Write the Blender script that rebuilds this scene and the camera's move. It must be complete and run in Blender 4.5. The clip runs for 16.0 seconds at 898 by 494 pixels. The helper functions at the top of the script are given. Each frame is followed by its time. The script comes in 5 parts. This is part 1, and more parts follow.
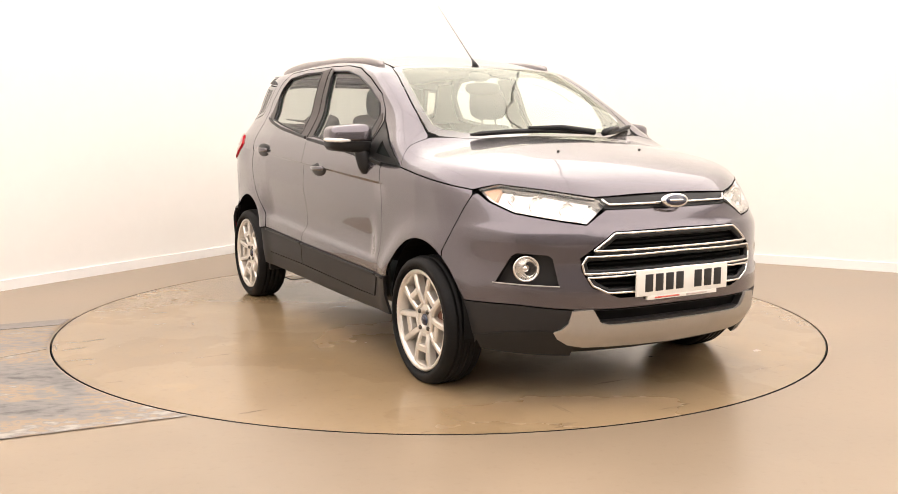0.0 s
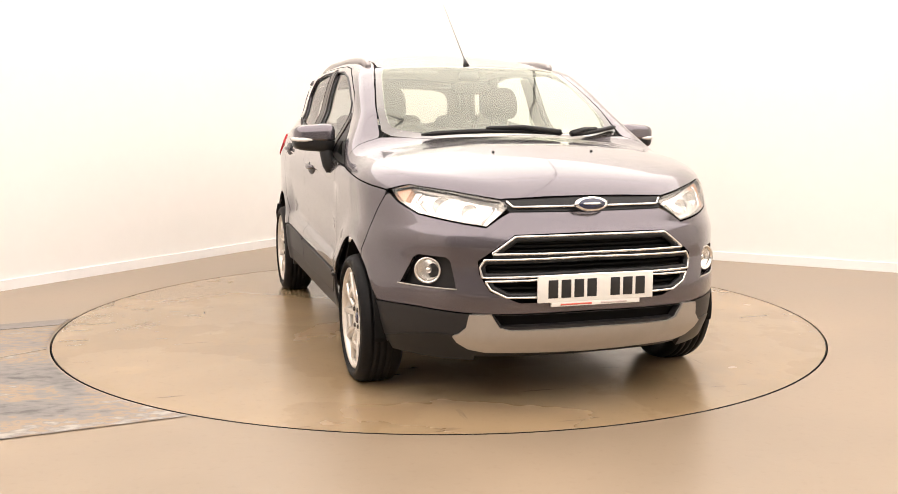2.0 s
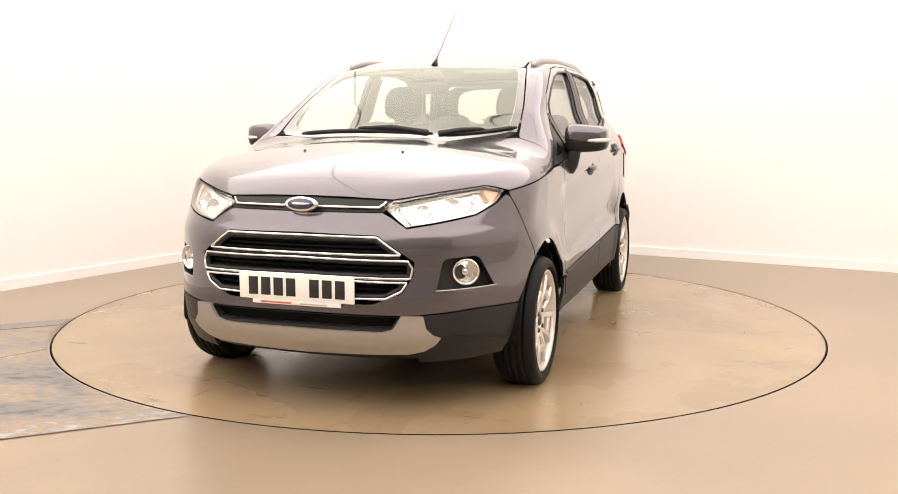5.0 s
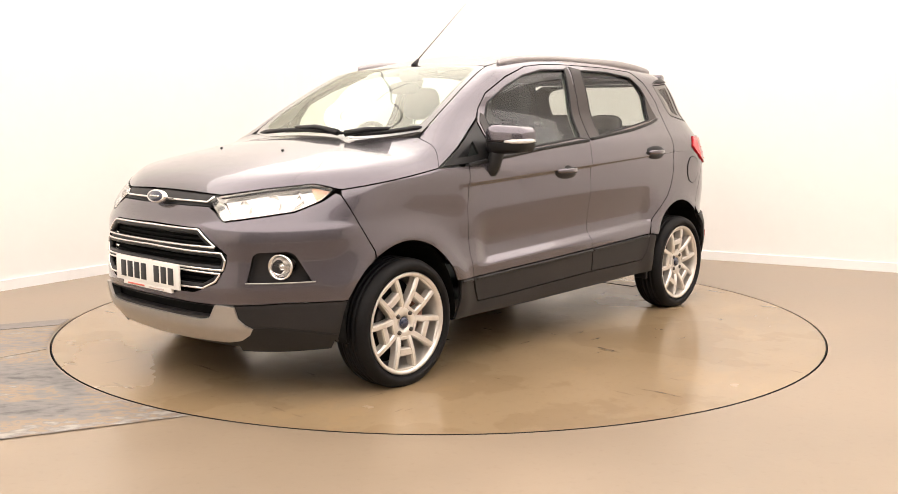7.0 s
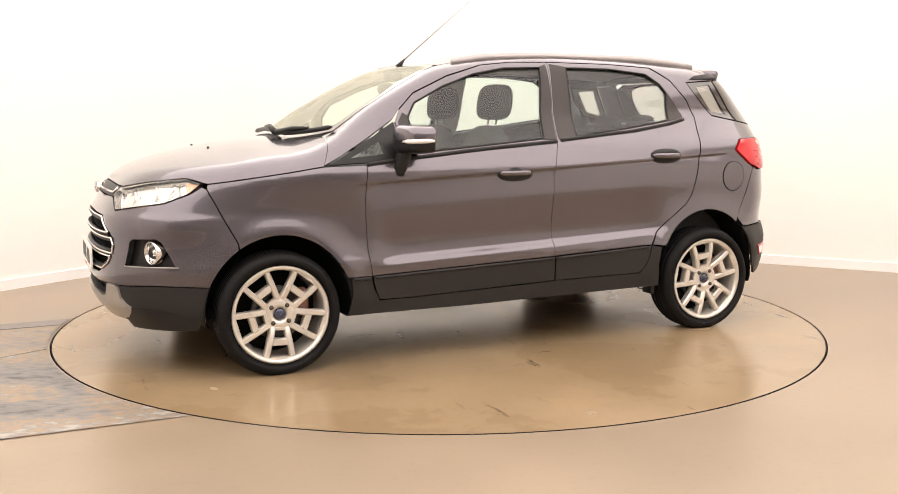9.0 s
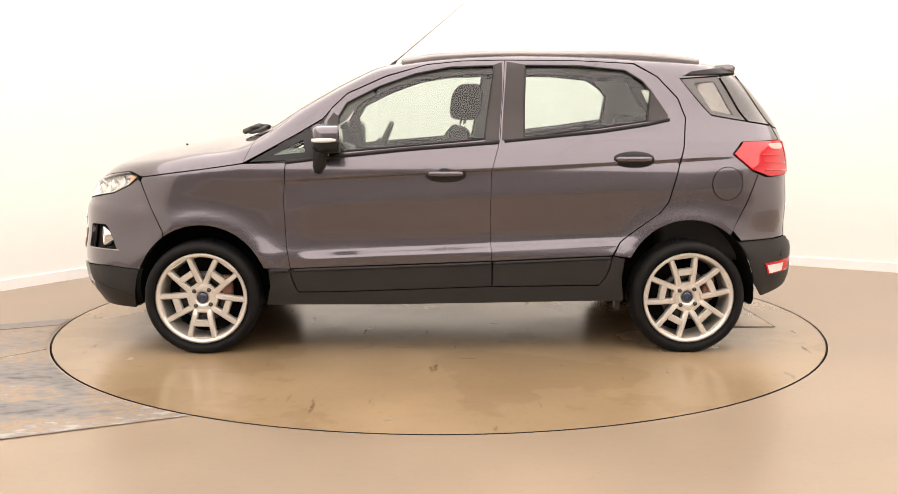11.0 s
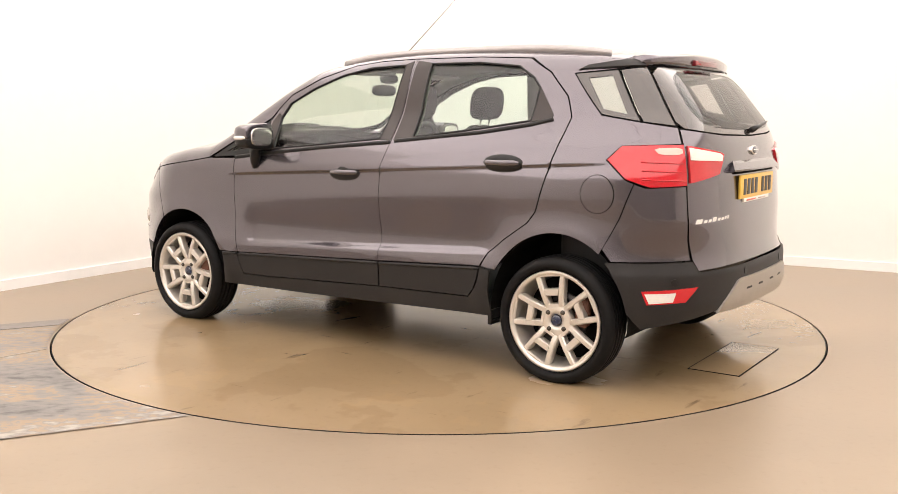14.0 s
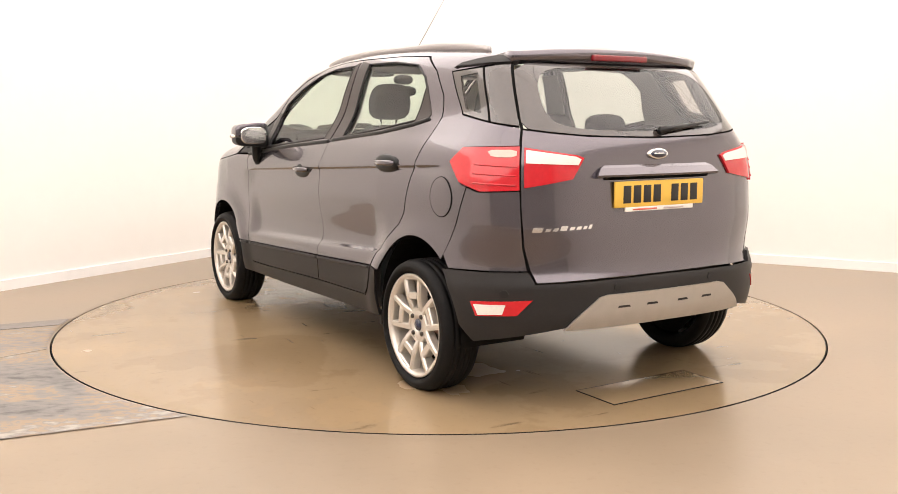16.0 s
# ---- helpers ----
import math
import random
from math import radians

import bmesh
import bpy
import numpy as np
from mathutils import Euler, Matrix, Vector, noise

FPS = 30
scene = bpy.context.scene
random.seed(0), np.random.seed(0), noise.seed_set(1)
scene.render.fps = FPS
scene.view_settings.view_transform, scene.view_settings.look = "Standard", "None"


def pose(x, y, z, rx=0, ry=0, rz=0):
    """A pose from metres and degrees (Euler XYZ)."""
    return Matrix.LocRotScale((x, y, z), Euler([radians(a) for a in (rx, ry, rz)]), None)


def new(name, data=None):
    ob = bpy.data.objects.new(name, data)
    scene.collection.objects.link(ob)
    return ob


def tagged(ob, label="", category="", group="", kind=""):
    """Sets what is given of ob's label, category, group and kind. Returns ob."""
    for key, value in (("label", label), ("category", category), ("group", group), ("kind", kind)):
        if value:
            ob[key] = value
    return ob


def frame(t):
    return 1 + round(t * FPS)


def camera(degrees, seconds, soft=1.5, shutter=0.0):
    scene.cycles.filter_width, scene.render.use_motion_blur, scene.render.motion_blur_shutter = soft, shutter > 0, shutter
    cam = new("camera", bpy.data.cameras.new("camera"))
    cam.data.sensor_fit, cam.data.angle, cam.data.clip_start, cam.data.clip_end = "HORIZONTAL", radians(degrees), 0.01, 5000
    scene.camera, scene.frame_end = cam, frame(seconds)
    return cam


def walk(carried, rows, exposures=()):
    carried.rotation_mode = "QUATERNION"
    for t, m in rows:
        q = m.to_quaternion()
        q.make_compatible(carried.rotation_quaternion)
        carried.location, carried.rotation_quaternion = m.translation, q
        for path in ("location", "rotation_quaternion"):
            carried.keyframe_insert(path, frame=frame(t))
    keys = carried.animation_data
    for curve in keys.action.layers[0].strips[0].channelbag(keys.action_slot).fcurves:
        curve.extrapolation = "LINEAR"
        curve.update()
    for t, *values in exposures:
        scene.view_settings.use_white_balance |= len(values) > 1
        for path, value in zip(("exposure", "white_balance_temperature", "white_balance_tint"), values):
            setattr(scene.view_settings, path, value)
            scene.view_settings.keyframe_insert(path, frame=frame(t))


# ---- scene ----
from mathutils import geometry
cam = camera(50.3446, 16.0, soft=0.7)
EYE = (0.0, -5.8149, 1.2232)
eye_pose = Matrix.Translation(EYE) @ pose(0, 0, 0, 90 - 7.7387, 0, -0.528) @ pose(0, 0, 0, 0, 0, 0.1056)
walk(cam, [(0.0, eye_pose), (16.0, eye_pose)])

# ---- light ----
world = bpy.data.worlds.new("world")
scene.world = world
world.use_nodes = True
world.node_tree.nodes["Background"].inputs[0].default_value = (1.0, 0.95, 0.88, 1)
world.node_tree.nodes["Background"].inputs[1].default_value = 0.3
scene.view_settings.exposure = 0.52

# ---- materials ----
def nodes_of(name):
    m = bpy.data.materials.new(name)
    m.use_nodes = True
    t = m.node_tree
    return m, t, t.nodes["Principled BSDF"]


def plain(name, rgb, rough=0.5, metal=0.0, coat=0.0, grain=0.0, scale=60.0, bump=0.0, spec=0.5):
    """A surface with slight mottling at two scales, and fine relief."""
    m, t, p = nodes_of(name)
    p.inputs["Roughness"].default_value = rough
    p.inputs["Metallic"].default_value = metal
    p.inputs["Coat Weight"].default_value = coat
    p.inputs["Coat Roughness"].default_value = 0.05
    p.inputs["Specular IOR Level"].default_value = spec
    p.inputs["Base Color"].default_value = (*rgb, 1)
    if grain or bump:
        co = t.nodes.new("ShaderNodeTexCoord")
        fine = t.nodes.new("ShaderNodeTexNoise")
        fine.inputs["Scale"].default_value, fine.inputs["Detail"].default_value = scale, 5
        wide = t.nodes.new("ShaderNodeTexNoise")
        wide.inputs["Scale"].default_value, wide.inputs["Detail"].default_value = scale / 12, 4
        add = t.nodes.new("ShaderNodeMath")
        add.operation = "ADD"
        ramp = t.nodes.new("ShaderNodeValToRGB")
        ramp.color_ramp.elements[0].position, ramp.color_ramp.elements[1].position = 0.3, 0.7
        ramp.color_ramp.elements[0].color = (*[c * (1 - grain) for c in rgb], 1)
        ramp.color_ramp.elements[1].color = (*[min(1, c * (1 + grain)) for c in rgb], 1)
        half = t.nodes.new("ShaderNodeMath")
        half.operation = "MULTIPLY"
        half.inputs[1].default_value = 0.5
        for n in (fine, wide):
            t.links.new(co.outputs["Object"], n.inputs["Vector"])
        t.links.new(fine.outputs["Fac"], add.inputs[0])
        t.links.new(wide.outputs["Fac"], add.inputs[1])
        t.links.new(add.outputs[0], half.inputs[0])
        t.links.new(half.outputs[0], ramp.inputs[0])
        t.links.new(ramp.outputs[0], p.inputs["Base Color"])
        if bump:
            b = t.nodes.new("ShaderNodeBump")
            b.inputs["Strength"].default_value, b.inputs["Distance"].default_value = bump, 0.002
            t.links.new(fine.outputs["Fac"], b.inputs["Height"])
            t.links.new(b.outputs[0], p.inputs["Normal"])
    return m


def glass(name, tint, gloss=0.06, rough=0.0, veil=0.0, veil_rgb=(0.05, 0.05, 0.05), sheen=(0.8, 0.8, 0.8)):
    """Thin glazing: tinted see-through with mirror gloss by Fresnel; veil mixes in painted diffuse haze."""
    m = bpy.data.materials.new(name)
    m.use_nodes = True
    t = m.node_tree
    t.nodes.clear()
    out = t.nodes.new("ShaderNodeOutputMaterial")
    mix = t.nodes.new("ShaderNodeMixShader")
    # gloss by Schlick's rule, alike from both sides of the pane
    lw = t.nodes.new("ShaderNodeLayerWeight")
    lw.inputs[0].default_value = 0.5
    power = t.nodes.new("ShaderNodeMath")
    power.operation, power.inputs[1].default_value = "POWER", 5.0
    fr = t.nodes.new("ShaderNodeMath")
    fr.operation, fr.inputs[1].default_value, fr.inputs[2].default_value = "MULTIPLY_ADD", 1 - gloss, gloss
    t.links.new(lw.outputs["Facing"], power.inputs[0])
    t.links.new(power.outputs[0], fr.inputs[0])
    clear = t.nodes.new("ShaderNodeBsdfTransparent")
    clear.inputs[0].default_value = (*tint, 1)
    shine = t.nodes.new("ShaderNodeBsdfGlossy")
    shine.inputs["Roughness"].default_value = rough
    shine.inputs["Color"].default_value = (*sheen, 1)
    base = clear
    if veil:
        base = t.nodes.new("ShaderNodeMixShader")
        base.inputs[0].default_value = veil
        dark = t.nodes.new("ShaderNodeBsdfDiffuse")
        dark.inputs[0].default_value = (*veil_rgb, 1)
        t.links.new(clear.outputs[0], base.inputs[1])
        t.links.new(dark.outputs[0], base.inputs[2])
    t.links.new(fr.outputs[0], mix.inputs[0])
    t.links.new(base.outputs[0], mix.inputs[1])
    t.links.new(shine.outputs[0], mix.inputs[2])
    t.links.new(mix.outputs[0], out.inputs[0])
    return m


def glow(name, rgb, power):
    m, t, p = nodes_of(name)
    p.inputs["Base Color"].default_value = (*rgb, 1)
    p.inputs["Emission Color"].default_value = (*rgb, 1)
    p.inputs["Emission Strength"].default_value = power
    return m


def floor_material(name, rgb, rough):
    """Coated resin floor: cloudy buff colour, scuffs, uneven gloss."""
    m, t, p = nodes_of(name)
    co = t.nodes.new("ShaderNodeTexCoord")
    wide = t.nodes.new("ShaderNodeTexNoise")
    wide.inputs["Scale"].default_value, wide.inputs["Detail"].default_value = 0.7, 5
    fine = t.nodes.new("ShaderNodeTexNoise")
    fine.inputs["Scale"].default_value, fine.inputs["Detail"].default_value = 28, 8
    for n in (wide, fine):
        t.links.new(co.outputs["Object"], n.inputs["Vector"])
    ramp = t.nodes.new("ShaderNodeValToRGB")
    e = ramp.color_ramp.elements
    e[0].position, e[1].position = 0.35, 0.7
    e[0].color = (*[c * 0.86 for c in rgb], 1)
    e[1].color = (*[min(1, c * 1.10) for c in rgb], 1)
    t.links.new(wide.outputs["Fac"], ramp.inputs[0])
    speck = t.nodes.new("ShaderNodeValToRGB")
    speck.color_ramp.elements[0].position, speck.color_ramp.elements[1].position = 0.30, 0.42
    speck.color_ramp.elements[0].color = (0.94, 0.935, 0.93, 1)
    speck.color_ramp.elements[1].color = (1, 1, 1, 1)
    t.links.new(fine.outputs["Fac"], speck.inputs[0])
    mul = t.nodes.new("ShaderNodeMixRGB")
    mul.blend_type = "MULTIPLY"
    mul.inputs[0].default_value = 1
    t.links.new(ramp.outputs[0], mul.inputs[1])
    t.links.new(speck.outputs[0], mul.inputs[2])
    t.links.new(mul.outputs[0], p.inputs["Base Color"])
    rr = t.nodes.new("ShaderNodeMapRange")
    rr.inputs["To Min"].default_value, rr.inputs["To Max"].default_value = rough * 0.75, rough * 1.3
    t.links.new(wide.outputs["Fac"], rr.inputs["Value"])
    t.links.new(rr.outputs[0], p.inputs["Roughness"])
    b = t.nodes.new("ShaderNodeBump")
    b.inputs["Strength"].default_value, b.inputs["Distance"].default_value = 0.10, 0.002
    t.links.new(fine.outputs["Fac"], b.inputs["Height"])
    t.links.new(b.outputs[0], p.inputs["Normal"])
    return m


def worn_material(name):
    """Bare steel plate with rust-brown and slate-grey remains of paint."""
    m, t, p = nodes_of(name)
    co = t.nodes.new("ShaderNodeTexCoord")
    wide = t.nodes.new("ShaderNodeTexNoise")
    wide.inputs["Scale"].default_value, wide.inputs["Detail"].default_value, wide.inputs["Distortion"].default_value = 1.15, 11, 1.1
    fine = t.nodes.new("ShaderNodeTexNoise")
    fine.inputs["Scale"].default_value, fine.inputs["Detail"].default_value = 17, 9
    along = t.nodes.new("ShaderNodeMapping")
    along.inputs["Rotation"].default_value = (0, 0, radians(-28))
    along.inputs["Scale"].default_value = (0.8, 1.35, 1)
    t.links.new(co.outputs["Object"], along.inputs[0])
    for n in (wide, fine):
        t.links.new(along.outputs[0], n.inputs["Vector"])
    mixf = t.nodes.new("ShaderNodeMixRGB")
    mixf.inputs[0].default_value = 0.4
    t.links.new(wide.outputs["Fac"], mixf.inputs[1])
    t.links.new(fine.outputs["Fac"], mixf.inputs[2])
    ramp = t.nodes.new("ShaderNodeValToRGB")
    e = ramp.color_ramp.elements
    e[0].position, e[0].color = 0.36, (0.055, 0.052, 0.050, 1)
    e[1].position, e[1].color = 0.66, (0.36, 0.33, 0.29, 1)
    for pos, c in ((0.42, (0.13, 0.12, 0.115, 1)), (0.47, (0.18, 0.165, 0.155, 1)), (0.515, (0.20, 0.178, 0.16, 1)), (0.53, (0.26, 0.185, 0.118, 1)), (0.57, (0.29, 0.21, 0.135, 1)), (0.59, (0.19, 0.17, 0.152, 1))):
        n = e.new(pos)
        n.color = c
    t.links.new(mixf.outputs[0], ramp.inputs[0])
    t.links.new(ramp.outputs[0], p.inputs["Base Color"])
    p.inputs["Roughness"].default_value = 0.38
    b = t.nodes.new("ShaderNodeBump")
    b.inputs["Strength"].default_value, b.inputs["Distance"].default_value = 0.25, 0.003
    t.links.new(fine.outputs["Fac"], b.inputs["Height"])
    t.links.new(b.outputs[0], p.inputs["Normal"])
    return m


def table_material(name, rgb, rough):
    """The turntable's resin: cleaner and dustier patches with hard edges, dark tyre scuffs and streaks."""
    m = floor_material(name, rgb, rough)
    t = m.node_tree
    bsdf = t.nodes["Principled BSDF"]
    link = bsdf.inputs["Base Color"].links[0]
    source = link.from_socket
    co = t.nodes.new("ShaderNodeTexCoord")
    for scale, size, lo, hi, tone in (((1, 1, 1), 0.9, .52, .535, 0.92), ((1, 1, 1), 1.9, .60, .61, 1.04), ((7.0, 1.3, 1), 1.6, .66, .72, 0.55), ((1.1, 8.0, 1), 2.2, .68, .73, 0.6)):
        mp = t.nodes.new("ShaderNodeMapping")
        mp.inputs["Scale"].default_value = scale
        mp.inputs["Location"].default_value = (size * 3.1, 0.4, 0)
        n = t.nodes.new("ShaderNodeTexNoise")
        n.inputs["Scale"].default_value, n.inputs["Detail"].default_value, n.inputs["Roughness"].default_value = size, 7, 0.55
        r = t.nodes.new("ShaderNodeValToRGB")
        r.color_ramp.elements[0].position, r.color_ramp.elements[1].position = lo, hi
        r.color_ramp.elements[0].color = (1, 1, 1, 1)
        r.color_ramp.elements[1].color = (tone, tone * 0.985, tone * 0.96, 1)
        mul = t.nodes.new("ShaderNodeMixRGB")
        mul.blend_type = "MULTIPLY"
        mul.inputs[0].default_value = 1
        t.links.new(co.outputs["Object"], mp.inputs[0])
        t.links.new(mp.outputs[0], n.inputs["Vector"])
        t.links.new(n.outputs["Fac"], r.inputs[0])
        t.links.new(source, mul.inputs[1])
        t.links.new(r.outputs[0], mul.inputs[2])
        source = mul.outputs[0]
    t.links.new(source, bsdf.inputs["Base Color"])
    # a film of dust dulls the gloss in patches with ragged edges
    dust = t.nodes.new("ShaderNodeTexNoise")
    dust.inputs["Scale"].default_value, dust.inputs["Detail"].default_value, dust.inputs["Roughness"].default_value = 0.75, 8, 0.6
    t.links.new(co.outputs["Object"], dust.inputs["Vector"])
    edge = t.nodes.new("ShaderNodeMapRange")
    edge.inputs["From Min"].default_value, edge.inputs["From Max"].default_value = 0.50, 0.56
    edge.inputs["To Min"].default_value, edge.inputs["To Max"].default_value = 0.0, 0.06
    t.links.new(dust.outputs["Fac"], edge.inputs["Value"])
    total = t.nodes.new("ShaderNodeMath")
    total.operation = "ADD"
    t.links.new(bsdf.inputs["Roughness"].links[0].from_socket, total.inputs[0])
    t.links.new(edge.outputs[0], total.inputs[1])
    t.links.new(total.outputs[0], bsdf.inputs["Roughness"])
    bsdf.inputs["Specular IOR Level"].default_value = 0.85
    return m


WALL = plain("wall_paint", (0.86, 0.84, 0.80), 0.7, grain=0.015, scale=9, bump=0.05)
CEILING = plain("ceiling_paint", (0.8, 0.79, 0.77), 0.8, grain=0.02, scale=12)
SKIRT = plain("skirting_paint", (0.88, 0.87, 0.85), 0.35, grain=0.02, scale=20)
FLOOR = floor_material("resin_floor", (0.284, 0.218, 0.151), 0.32)
TABLE = table_material("resin_turntable", (0.300, 0.213, 0.122), 0.195)
STEEL = worn_material("worn_plate")
BARE = plain("bare_steel", (0.20, 0.183, 0.17), 0.42, 0.2, grain=0.22, scale=22, bump=0.15)
SEAM = plain("weld_seam", (0.34, 0.30, 0.25), 0.5, grain=0.25, scale=40, bump=0.2)
GAP = plain("gap_black", (0.008, 0.0075, 0.007), 0.8, grain=0.2, scale=40, spec=0.08)
LAMP = glow("lamp_panel", (1.0, 0.938, 0.905), 1.8)
# grey stands in for the dim space reflected in the doors
REARWALL = plain("dim_rear_wall", (0.30, 0.294, 0.288), 0.7, grain=0.03, scale=9, bump=0.05)
PAINT = plain("grey_metallic_paint", (0.122, 0.108, 0.122), 0.27, 0.87, 1.0, grain=0.05, scale=900)
CLAD = plain("dark_plastic", (0.023, 0.021, 0.0205), 0.45, grain=0.10, scale=120, bump=0.08, spec=0.24)
BLACK = plain("black_plastic", (0.012, 0.0115, 0.0115), 0.38, grain=0.15, scale=120, bump=0.06, spec=0.3)
GLOSSBLACK = plain("gloss_black", (0.045, 0.036, 0.032), 0.10, coat=1.0, grain=0.05, scale=100)
PILLAR = plain("pillar_film", (0.036, 0.028, 0.026), 0.32, grain=0.06, scale=120, spec=0.35)
EDGE = plain("printed_edge", (0.07, 0.062, 0.055), 0.08, coat=1.0, grain=0.06, scale=120)
SILVER = plain("silver_trim", (0.42, 0.39, 0.35), 0.33, 0.6, grain=0.06, scale=250)
CHROME = plain("chrome", (0.82, 0.80, 0.77), 0.10, 1.0)
ALLOY = plain("alloy", (0.68, 0.635, 0.575), 0.32, 0.55, 0.3, grain=0.05, scale=120)
RAIL = plain("rail_paint", (0.36, 0.335, 0.33), 0.35, 0.6, grain=0.05, scale=150)
RUBBER = plain("tyre_rubber", (0.008, 0.0075, 0.0075), 0.55, grain=0.25, scale=90, bump=0.3, spec=0.14)
DISC = plain("brake_disc", (0.075, 0.068, 0.064), 0.5, 0.6, grain=0.15, scale=60)
NUT = plain("wheel_nut_steel", (0.07, 0.06, 0.05), 0.35, 0.6, grain=0.1, scale=90)
RUST = plain("caliper", (0.16, 0.07, 0.045), 0.6, grain=0.25, scale=60)
CLOTH = plain("seat_cloth", (0.045, 0.043, 0.045), 0.9, grain=0.12, scale=60, bump=0.05, spec=0.2)
TRIM = plain("interior_trim", (0.06, 0.058, 0.058), 0.6, grain=0.08, scale=60, bump=0.03, spec=0.3)
LINER = plain("headliner", (0.45, 0.43, 0.40), 0.9, grain=0.05, scale=200)
WINDOW = glass("window_glass", (0.80, 0.88, 0.84))
# the windscreen's veil paints pale reflected haze into the pane
SCREEN = glass("windscreen_glass", (0.88, 0.95, 0.86), 0.15, veil=0.06, veil_rgb=(0.40, 0.41, 0.32), sheen=(0.84, 0.86, 0.76))
TINTED = glass("rear_glass", (0.66, 0.65, 0.63), 0.08)
LENS = glass("clear_lens", (0.96, 0.96, 0.96), 0.05)
REDLENS = plain("red_lens", (0.52, 0.008, 0.016), 0.12, coat=0.5, grain=0.10, scale=70)
WHITELENS = plain("white_lens", (0.74, 0.70, 0.66), 0.15, coat=0.5, grain=0.08, scale=120)
AMBER = plain("amber_lens", (0.80, 0.46, 0.28), 0.2, coat=0.4, grain=0.08, scale=120)
REFLECTOR = plain("lamp_reflector", (0.88, 0.86, 0.82), 0.18, 0.8, grain=0.06, scale=60)
WHITEPLATE = plain("white_plate", (0.80, 0.77, 0.71), 0.3, grain=0.02, scale=60)
YELLOWPLATE = plain("yellow_plate", (0.74, 0.46, 0.07), 0.3, grain=0.02, scale=60)
INK = plain("plate_ink", (0.015, 0.014, 0.014), 0.4)
PALEINK = plain("pale_ink", (0.55, 0.45, 0.42), 0.5)
REDINK = plain("red_ink", (0.65, 0.12, 0.08), 0.5)
BLUE = plain("badge_blue", (0.012, 0.018, 0.05), 0.2, coat=0.8)
PALELENS = plain("pale_lens", (0.70, 0.42, 0.36), 0.15, coat=0.5, grain=0.12, scale=90)
DARKRED = plain("dark_red_lens", (0.20, 0.008, 0.014), 0.12, coat=0.6, grain=0.1, scale=80)


# ---- the car body as a solid ----


def ip(v, xs, ys):
    """Smooth interpolation through a few stations (monotone cubic)."""
    xs, ys = np.array(xs, float), np.array(ys, float)
    h = np.diff(xs); d = np.diff(ys) / h
    m = np.concatenate([[d[0]], np.where(d[1:] * d[:-1] > 0, 2 * d[1:] * d[:-1] / (d[1:] + d[:-1] + 1e-12), 0), [d[-1]]])
    v = np.clip(np.asarray(v, float), xs[0], xs[-1])
    i = np.clip(np.searchsorted(xs, v, "right") - 1, 0, len(h) - 1)
    t = (v - xs[i]) / h[i]
    return ((1 + 2 * t) * (1 - t) ** 2 * ys[i] + t * (1 - t) ** 2 * h[i] * m[i]
            + t * t * (3 - 2 * t) * ys[i + 1] + t * t * (t - 1) * h[i] * m[i + 1])


def smax(a, b, k):
    h = np.clip(0.5 + 0.5 * (a - b) / k, 0, 1)
    return b + (a - b) * h + k * h * (1 - h)


def sstep(v, a, b):
    t = np.clip((v - a) / (b - a), 0, 1)
    return t * t * (3 - 2 * t)


def half_width(x, z):
    w = ip(z, [.15, .25, .40, .515, .565, .64, .75, .86, .94, 1.02, 1.08, 1.16, 1.25, 1.35, 1.44, 1.54],
              [.815, .850, .864, .869, .860, .853, .853, .858, .860, .838, .815, .765, .718, .690, .660, .617])
    # plan taper to nose and tail
    w = w - ip(x, [-2.1, -1.9, -1.7, -1.5, -1.2, -.9], [.25, .130, .058, .022, .008, 0]) * (.85 + .25 * sstep(z, .7, 1.0))
    w = w - ip(x, [1.2, 1.45, 1.6, 1.75, 1.95, 2.1], [0, .010, .043, .115, .27, .45]) * (.5 + 1.3 * sstep(z, .72, .95))
    # sculpted ledge low on the doors, with a hollow above it
    up = z - (.521 - .045 * (x - .1))
    w = w - .026 * sstep(up, 0, .042) * (1 - sstep(up, .05, .30)) * sstep(x, -1.02, -.80) * (1 - sstep(x, .66, .80))
    # shoulder crease with the hollow under it
    below = .945 - .052 * x - z
    w = w - .013 * sstep(below, -.003, .011) * (1 - sstep(below, .01, .16)) * sstep(-x, -.92, -.70) * (1 - sstep(-x, 1.25, 1.55))
    # arch flares
    for c in (1.26, -1.26):
        r = np.hypot(x - c, z - .30)
        w = w + (.020 if c > 0 else .017) * np.exp(-((r - .38) / .07) ** 2) * sstep(z, .18, .36)
    # lower door hollow is carried by the section; greenhouse narrows to the tail
    w = w - .03 * sstep(-x, .9, 1.8) * sstep(z, 1.05, 1.3)
    return w


def front_x(y, z):
    xf = ip(z, [.15, .25, .35, .48, .62, .70, .745, .775, .86, .92, 1.0], [1.90, 1.98, 2.035, 2.05, 2.037, 2.036, 2.028, 2.010, 1.99, 1.965, 1.90])
    return xf - .14 * y ** 2 - .68 * y ** 4


def rear_x(y, z):
    xr = ip(z, [.2, .3, .42, .52, .6, .8, 1.0, 1.1, 1.2, 1.35, 1.45, 1.52], [-1.86, -1.92, -1.955, -1.955, -1.93, -1.91, -1.895, -1.875, -1.83, -1.715, -1.622, -1.545])
    high = sstep(z, .58, .80)
    return xr + (.10 - .02 * high) * y ** 2 + (.36 - .11 * high) * y ** 4


